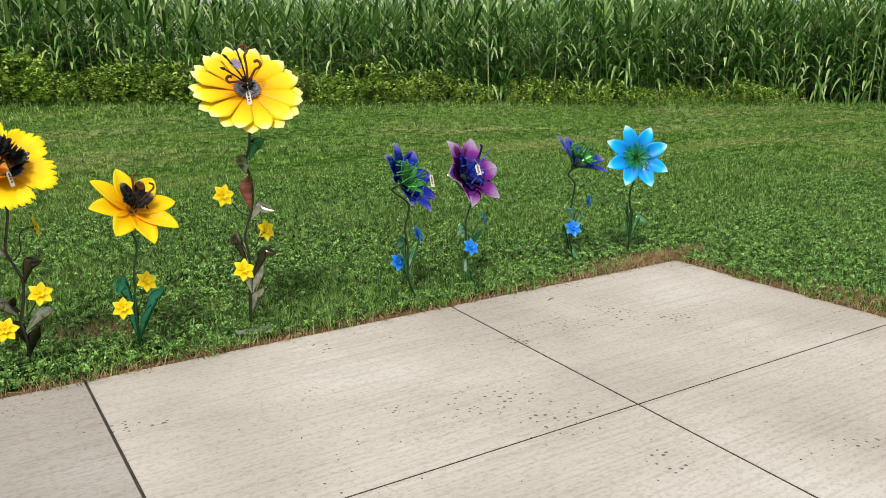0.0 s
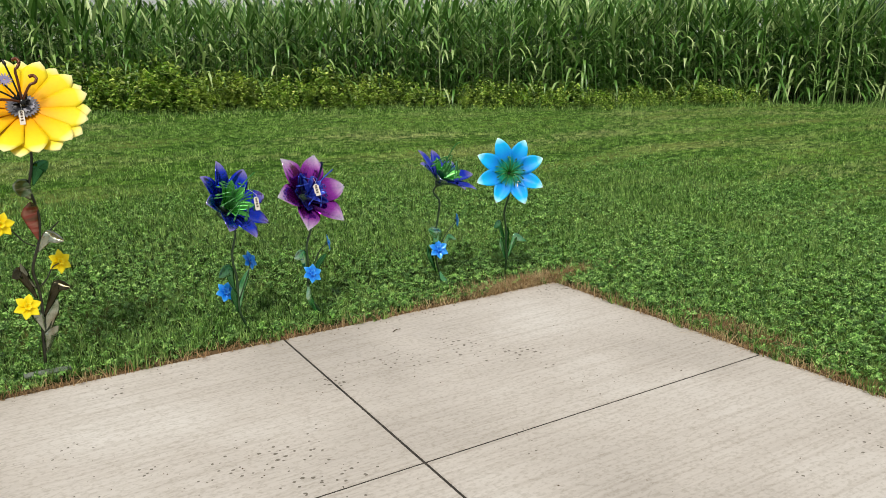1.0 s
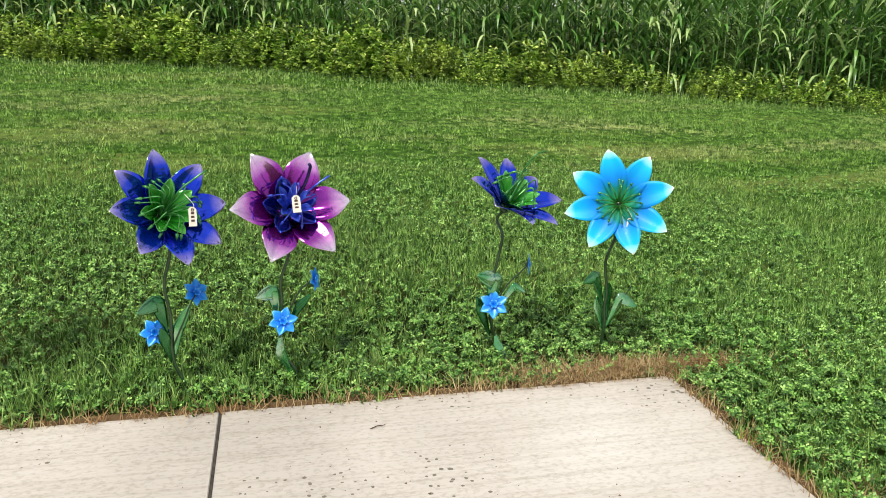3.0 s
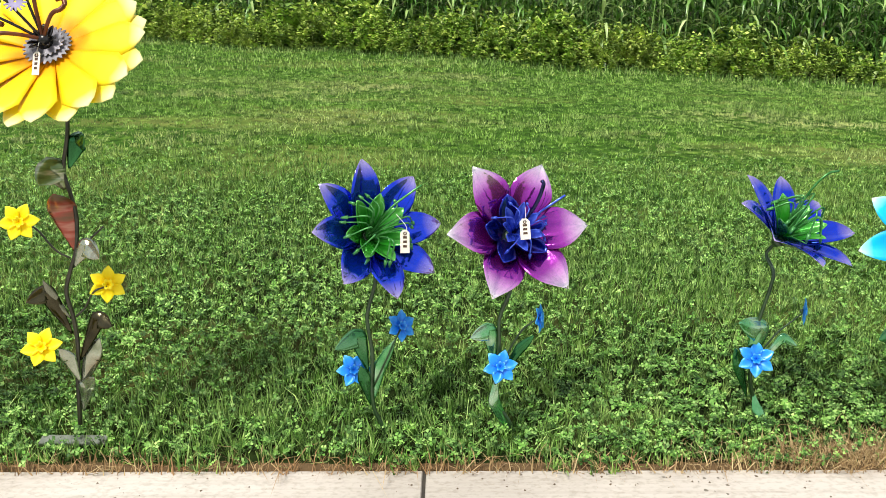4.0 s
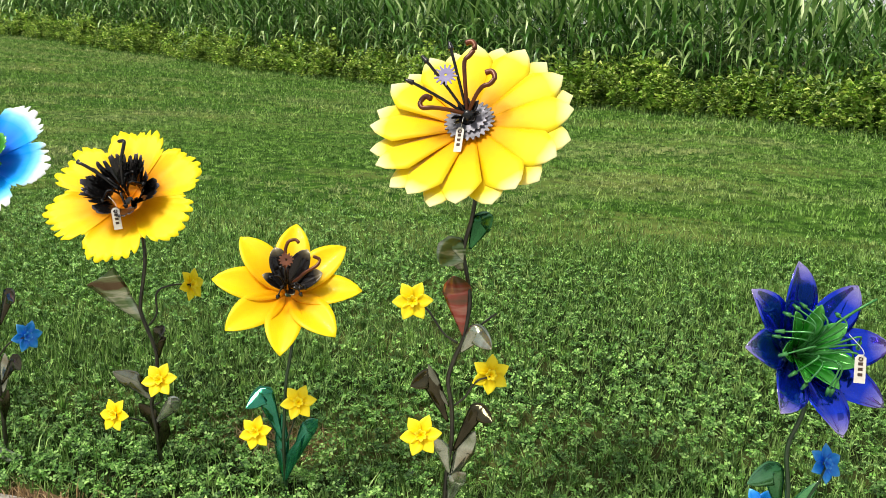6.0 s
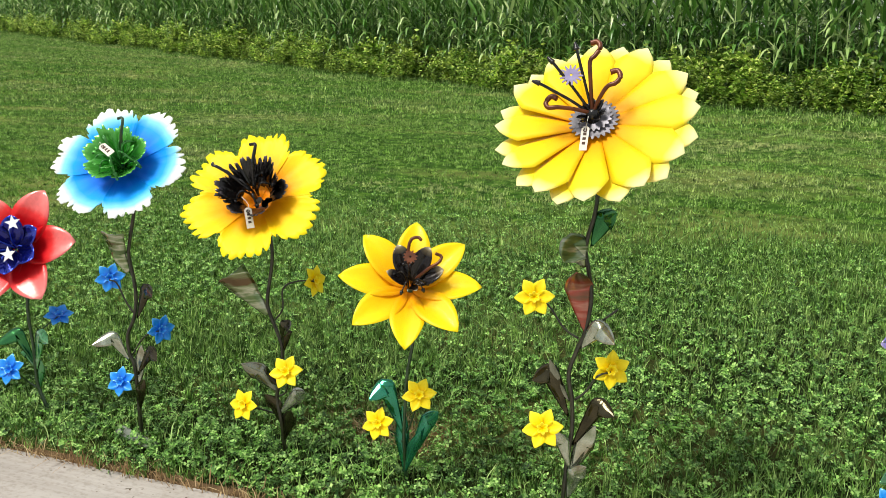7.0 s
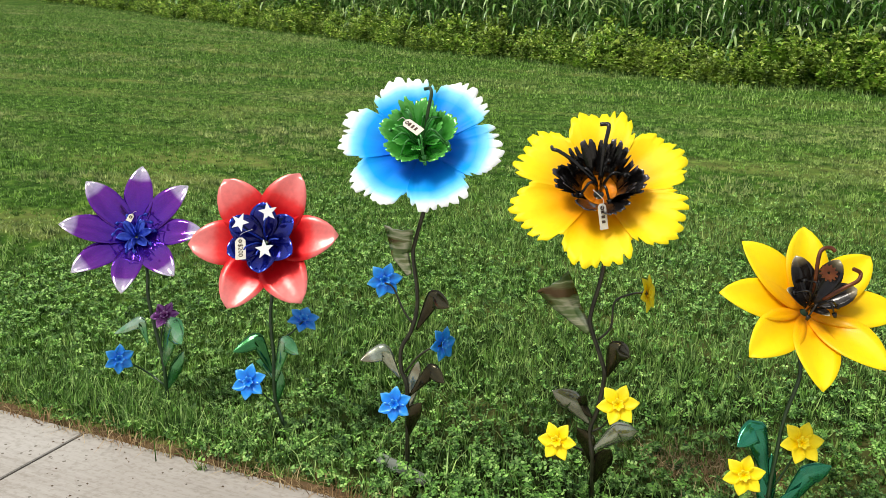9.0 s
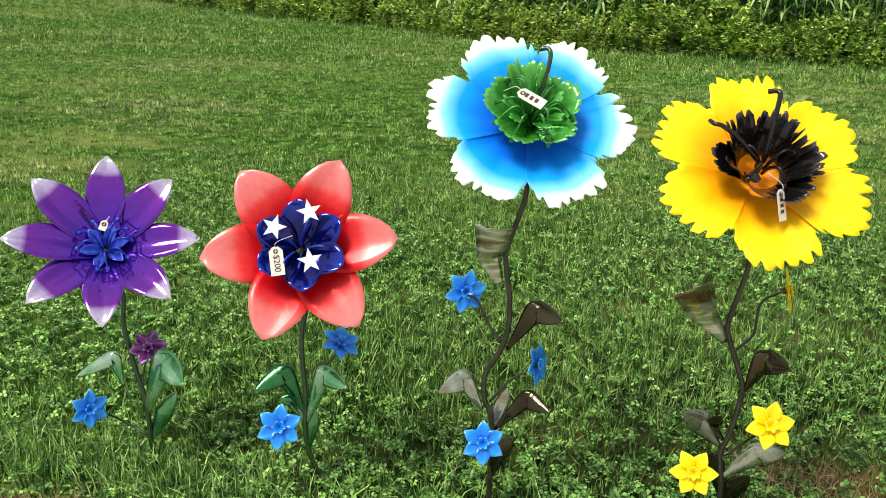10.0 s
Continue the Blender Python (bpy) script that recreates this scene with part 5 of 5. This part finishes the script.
def royal_flower():
    t, b = plant((2.47, 4.36, 0.03), (-0.036, -0.030, 0.789), -56, 31,
        [(-0.056, 0.000, 0.611), (-0.085, 0.000, 0.465), (-0.068, 0.000, 0.326), (-0.072, 0.000, 0.222), (-0.064, 0.000, 0.117), (-0.032, 0.000, 0.034)],
        [((-0.083, 0.000, 0.253), (-0.115, -0.024, 0.394), (-0.191, -0.070, 0.368), 0.065), ((-0.062, 0.000, 0.149), (-0.041, 0.000, 0.272), (0.010, 0.000, 0.375), 0.045), ((-0.075, 0.000, 0.126), (-0.093, -0.02, 0.229), (-0.107, -0.03, 0.288), 0.045)],
        [[(-0.134, 0.011, 0.250), (-0.105, 0.000, 0.194), (-0.068, 0.000, 0.158)], [(0.032, 0.045, 0.402), (0.008, 0.000, 0.368), (-0.016, 0.000, 0.309), (-0.067, 0.000, 0.193)]],
        "royal blue eight-petalled metal flower with green heart", STEM_GREEN, LEAF_GREEN, back=0.12)
    i = Matrix()
    ring(lance_petal("petal", 0.245, 0.116, 0.13, ROYAL, 0.05, 0.35, 0.05, flare=1.25), "petal", 8, -3, b, i, R)
    ring(lance_petal("inner_petal", 0.118, 0.062, 0.03, LEAF_HEART, 0.08, 0.5, 0.1, lift=0.085, flare=1.0), "inner_petal", 7, 20, b, i, R, 10, -0.08)
    stamens(17, 0.15, 0.075, 0.04, 0.0036, GREEN_ROD, b, i, R, -0.10, 0.007)
    part("rod", tube("rod", smooth_line([(0.0, 0.0, -0.08), (0.04, 0.05, 0.02), (0.10, 0.08, 0.05), (0.15, 0.10, 0.08)], 5), 0.0038, GREEN_ROD), b)
    blossom(t, (-0.134, 0.011, 0.256), -80, 30, SKY_BLOSSOM, STEM_GREEN, 0.062, 0, "small bright blue six-petalled blossom")
    blossom(t, (0.032, 0.050, 0.408), -55, 25, SKY_BLOSSOM, STEM_GREEN, 0.058, 15, "small bright blue six-petalled blossom")


def magenta_flower():
    t, b = plant((2.93, 4.38, 0.03), (-0.031, -0.010, 0.776), -73, 30,
        [(-0.047, 0.000, 0.588), (-0.085, 0.000, 0.450), (-0.083, 0.000, 0.346), (-0.094, 0.000, 0.189), (-0.083, 0.000, 0.121), (-0.032, 0.000, 0.039)],
        [((-0.094, 0.000, 0.263), (-0.120, -0.024, 0.411), (-0.190, -0.060, 0.398), 0.06), ((-0.083, 0.000, 0.208), (-0.009, 0.000, 0.334), (0.039, 0.000, 0.385), 0.035), ((-0.090, 0.000, 0.231), (-0.094, -0.02, 0.136), (-0.032, 0.000, 0.009), 0.042)],
        [[(0.050, 0.000, 0.446), (0.025, 0.000, 0.432), (-0.016, 0.000, 0.388), (-0.083, 0.000, 0.254)], [(-0.082, -0.045, 0.285), (-0.095, 0.000, 0.209)]],
        "magenta six-petalled metal flower with white tips and blue heart", STEM_GREEN, LEAF_GREEN, back=0.11)
    i = Matrix()
    ring(lance_petal("petal", 0.262, 0.150, 0.10, MAGENTA, 0.05, 0.35, 0.1, blunt=1.02, flare=1.3), "petal", 6, 1, b, i, R)
    ring(lance_petal("inner_petal", 0.128, 0.080, 0.03, NAVY, 0.08, 0.4, 0.15, lift=0.055, flare=1.0), "inner_petal", 5, 95, b, i, R, 14, -0.07)
    ring(lance_petal("heart_petal", 0.085, 0.036, 0.0, BLUE_ROD, 0.1, 0.5, 0.15, lift=0.075, flare=1.0), "heart_petal", 7, 20, b, i, R, 14, -0.05)
    stamens(7, 0.12, 0.06, 0.03, 0.0032, BLUE_ROD, b, i, R, -0.07, 0.006)
    part("rod", tube("rod", smooth_line([(0.0, 0.0, -0.06), (0.05, 0.06, 0.03), (0.075, 0.12, 0.08), (0.075, 0.14, 0.08)], 5), 0.007, NAVY), b)
    part("rod", tube("rod", smooth_line([(0.0, 0.0, -0.06), (0.08, 0.05, 0.02), (0.16, 0.09, 0.06)], 5), 0.004, BLUE_ROD), b)
    blossom(t, (0.055, 0.000, 0.450), -25, 10, SKY_BLOSSOM, STEM_GREEN, 0.052, 0, "small bright blue six-petalled blossom")
    blossom(t, (-0.082, -0.055, 0.290), -85, 30, SKY_BLOSSOM, STEM_GREEN, 0.062, 10, "small bright blue six-petalled blossom")


def tilted_royal_flower():
    t, b = plant((3.8, 4.47, 0.03), (0.091, -0.020, 0.800), -50, 55,
        [(0.014, 0.000, 0.685), (0.034, 0.000, 0.586), (0.014, 0.000, 0.462), (-0.007, 0.000, 0.345), (0.000, 0.000, 0.175), (0.029, 0.000, 0.066)],
        [((-0.012, 0.000, 0.221), (0.007, -0.024, 0.381), (-0.095, -0.060, 0.424), 0.085), ((-0.004, 0.000, 0.104), (-0.047, -0.01, 0.229), (-0.080, -0.02, 0.309), 0.05), ((0.014, 0.000, 0.220), (0.106, 0.000, 0.343), (0.161, 0.000, 0.309), 0.035), ((0.02, 0, 0.12), (0.03, -0.03, 0.07), (0.06, -0.06, 0.02), 0.04)],
        [[(0.162, 0.000, 0.440), (0.140, 0.000, 0.418), (0.077, 0.000, 0.360), (0.018, 0.000, 0.272)], [(-0.005, -0.030, 0.268), (-0.002, 0.000, 0.208)]],
        "deep blue metal flower tilted to the sky with green heart", STEM_GREEN, LEAF_GREEN, back=0.13)
    i = Matrix()
    ring(lance_petal("petal", 0.235, 0.100, 0.12, ROYAL, 0.05, 0.35, 0.05, flare=1.25), "petal", 8, 10, b, i, R, 8)
    ring(lance_petal("inner_petal", 0.118, 0.062, 0.03, LEAF_HEART, 0.08, 0.5, 0.1, lift=0.085, flare=1.0), "inner_petal", 7, 20, b, i, R, 10, -0.08)
    stamens(13, 0.17, 0.06, 0.035, 0.004, GREEN_ROD, b, i, R, -0.10, 0.007)
    part("rod", tube("rod", smooth_line([(0.0, 0.0, -0.08), (0.05, 0.05, 0.06), (0.09, 0.06, 0.14), (0.14, 0.05, 0.16)], 5), 0.0038, GREEN_ROD), b)
    blossom(t, (0.167, 0.000, 0.445), -20, 0, SKY_BLOSSOM, STEM_GREEN, 0.05, 0, "small bright blue six-petalled blossom")
    blossom(t, (-0.005, -0.040, 0.274), -105, 30, SKY_BLOSSOM, STEM_GREEN, 0.068, 30, "small bright blue six-petalled blossom")


def cyan_flower():
    t, b = plant((4.33, 4.47, 0.03), (0.013, -0.100, 0.752), -115, 25,
        [(0.035, -0.050, 0.584), (-0.005, -0.050, 0.457), (0.013, -0.050, 0.317), (0.007, -0.050, 0.237), (0.012, -0.050, 0.142)],
        [((0.005, -0.050, 0.229), (-0.053, -0.070, 0.392), (-0.129, -0.100, 0.375), 0.055), ((0.018, -0.050, 0.125), (0.086, -0.070, 0.283), (0.148, -0.100, 0.242), 0.055),
         ((0.003, -0.050, 0.126), (-0.018, -0.050, 0.225), (-0.034, -0.050, 0.290), 0.05), ((0.025, -0.050, 0.166), (0.023, -0.050, 0.301), (0.023, -0.050, 0.354), 0.045)],
        [[(0.140, -0.050, 0.332), (0.087, -0.050, 0.258), (0.022, -0.050, 0.178)]],
        "bright cyan eight-petalled metal flower with white tips and green heart", STEM_GREEN, LEAF_GREEN, back=0.08)
    i = Matrix()
    ring(lance_petal("petal", 0.248, 0.115, 0.06, CYAN, 0.05, 0.3, 0.05), "petal", 8, 17, b, i, R)
    stamens(14, 0.07, 0.075, 0.02, 0.0035, GREEN_ROD, b, i, R, -0.05, 0.006)


violet_flower()
red_flower()
white_rimmed_flower()
frilled_yellow_flower()
yellow_lily()
sunflower()
royal_flower()
magenta_flower()
tilted_royal_flower()
cyan_flower()

# ---- price tags ----
price_tag((-0.942, 4.255, 0.792), -75, 25, 8, text="$200", hang=(0.05, 0.02, 0.02))
price_tag((-0.31, 4.26, 1.235), -80, 45, 55, 0.07, 0.03, hang=(0.0, 0.04, -0.03))
price_tag((0.262, 4.28, 1.02), -45, 12, 4, 0.072, 0.026, hang=(-0.01, 0.04, -0.02))
price_tag((1.415, 4.250, 1.338), -104, 22, 4, 0.072, 0.024, hang=(0.0, 0.05, -0.01))
price_tag((2.515, 4.245, 0.795), -75, 15, -3, 0.075, 0.03, hang=(-0.02, 0.05, -0.03))
price_tag((2.913, 4.335, 0.815), -90, 20, 4, 0.07, 0.034, hang=(0.01, 0.04, -0.03))
price_tag((4.385, 4.33, 0.675), -110, 20, 0, 0.075, 0.028, hang=(-0.02, 0.06, -0.03))
price_tag((-1.475, 4.32, 0.83), -60, 30, -25, 0.03, 0.02, bars=1, hang=(0.0, 0.02, -0.03))

# ---- litter on the slab ----
def twig():
    ob = new("twig", tube("twig", smooth_line([(-0.03, -0.015, 0.004), (0.0, 0.0, 0.006), (0.02, 0.002, 0.005), (0.035, 0.012, 0.004)], 5), 0.0022, TWIG, 0.0012, 5))
    ob.matrix_basis = pose(3.18, 3.92, 0.010)
    tagged(ob, "short dead brown twig lying on the concrete", "twig")


def crumbs():
    n = 420
    x, y = rng.uniform(-2.5, PAD_X, n), rng.uniform(0.8, PAD_Y, n)
    k = rng.uniform(0, 1, n) < 0.45
    y[k] = PAD_Y - np.abs(rng.normal(0, 0.08, k.sum()))
    s = rng.uniform(0.002, 0.006, n)
    tet = np.array([(1, 0, 0), (-0.6, 0.8, 0), (-0.5, -0.8, 0), (0, 0, 0.8)])
    a = rng.uniform(0, 6.28, n)
    c, sn = np.cos(a)[:, None], np.sin(a)[:, None]
    v = np.stack([c * tet[:, 0] - sn * tet[:, 1], sn * tet[:, 0] + c * tet[:, 1], np.broadcast_to(tet[:, 2], (n, 4))], 2) * s[:, None, None]
    v += np.stack([x, y, np.full(n, 0.0105)], 1)[:, None]
    t = (np.array([(0, 1, 3), (1, 2, 3), (2, 0, 3)])[None] + (np.arange(n) * 4)[:, None, None]).reshape(-1, 3)
    tagged(new("soil_crumbs", fast_mesh("soil_crumbs", v.reshape(-1, 3), t, TWIG)), "crumbs of soil and dead leaf on the concrete", "litter", kind="stuff")


twig()
crumbs()

# ---- concrete slabs ----
def slabs():
    pad = new("pavement")
    tagged(pad, "pale broom-finished concrete slabs with dark sawn joints", "concrete pavement", kind="structure")
    for x0, x1 in zip(JOINT_X, JOINT_X[1:]):
        for y0, y1 in zip(JOINT_Y, JOINT_Y[1:]):
            g, c, top = 0.005, 0.006, 0.010
            def skew(x, y):
                return x + (0.04 * (y - PAD_Y) if abs(x - 2.585) < 0.05 else 0.0)
            def rect(d, z):
                return [(skew(x0 + d, y0), y0 + d, z), (skew(x1 - d, y0), y0 + d, z), (skew(x1 - d, y1), y1 - d, z), (skew(x0 + d, y1), y1 - d, z)]
            v = rect(g, -0.09) + rect(g, top - c) + rect(g + c * 0.7, top)
            f = [(3, 2, 1, 0), (8, 9, 10, 11)]
            for q in (0, 4):
                f += [(q + k, q + (k + 1) % 4, q + 4 + (k + 1) % 4, q + 4 + k) for k in range(4)]
            part("slab", make_mesh("slab", v, f, OLD_CONCRETE if x1 < 0.5 else CONCRETE, smooth=False), pad)
    # dirt packed into the joints
    for x in JOINT_X[1:-1]:
        k = 0.04 if x == 2.585 else 0.0
        y0, y1 = JOINT_Y[0], PAD_Y - 0.004
        q = [(x + s * 0.0055 + k * (y - PAD_Y), y) for y, s in ((y0, -1), (y0, 1), (y1, 1), (y1, -1))]
        part("joint_dirt", make_mesh("joint_dirt", [(*p, -0.02) for p in q] + [(*p, 0.0065) for p in q], [(4, 5, 6, 7), (0, 1, 5, 4), (1, 2, 6, 5), (2, 3, 7, 6), (3, 0, 4, 7)], DIRT, smooth=False), pad)
    for y in JOINT_Y[1:-1]:
        q = [(JOINT_X[0], y - 0.0055), (PAD_X - 0.01, y - 0.0055), (PAD_X - 0.01, y + 0.0055), (JOINT_X[0], y + 0.0055)]
        part("joint_dirt", make_mesh("joint_dirt", [(*p, -0.02) for p in q] + [(*p, 0.0060) for p in q], [(4, 5, 6, 7), (0, 1, 5, 4), (1, 2, 6, 5), (2, 3, 7, 6), (3, 0, 4, 7)], DIRT, smooth=False), pad)


slabs()
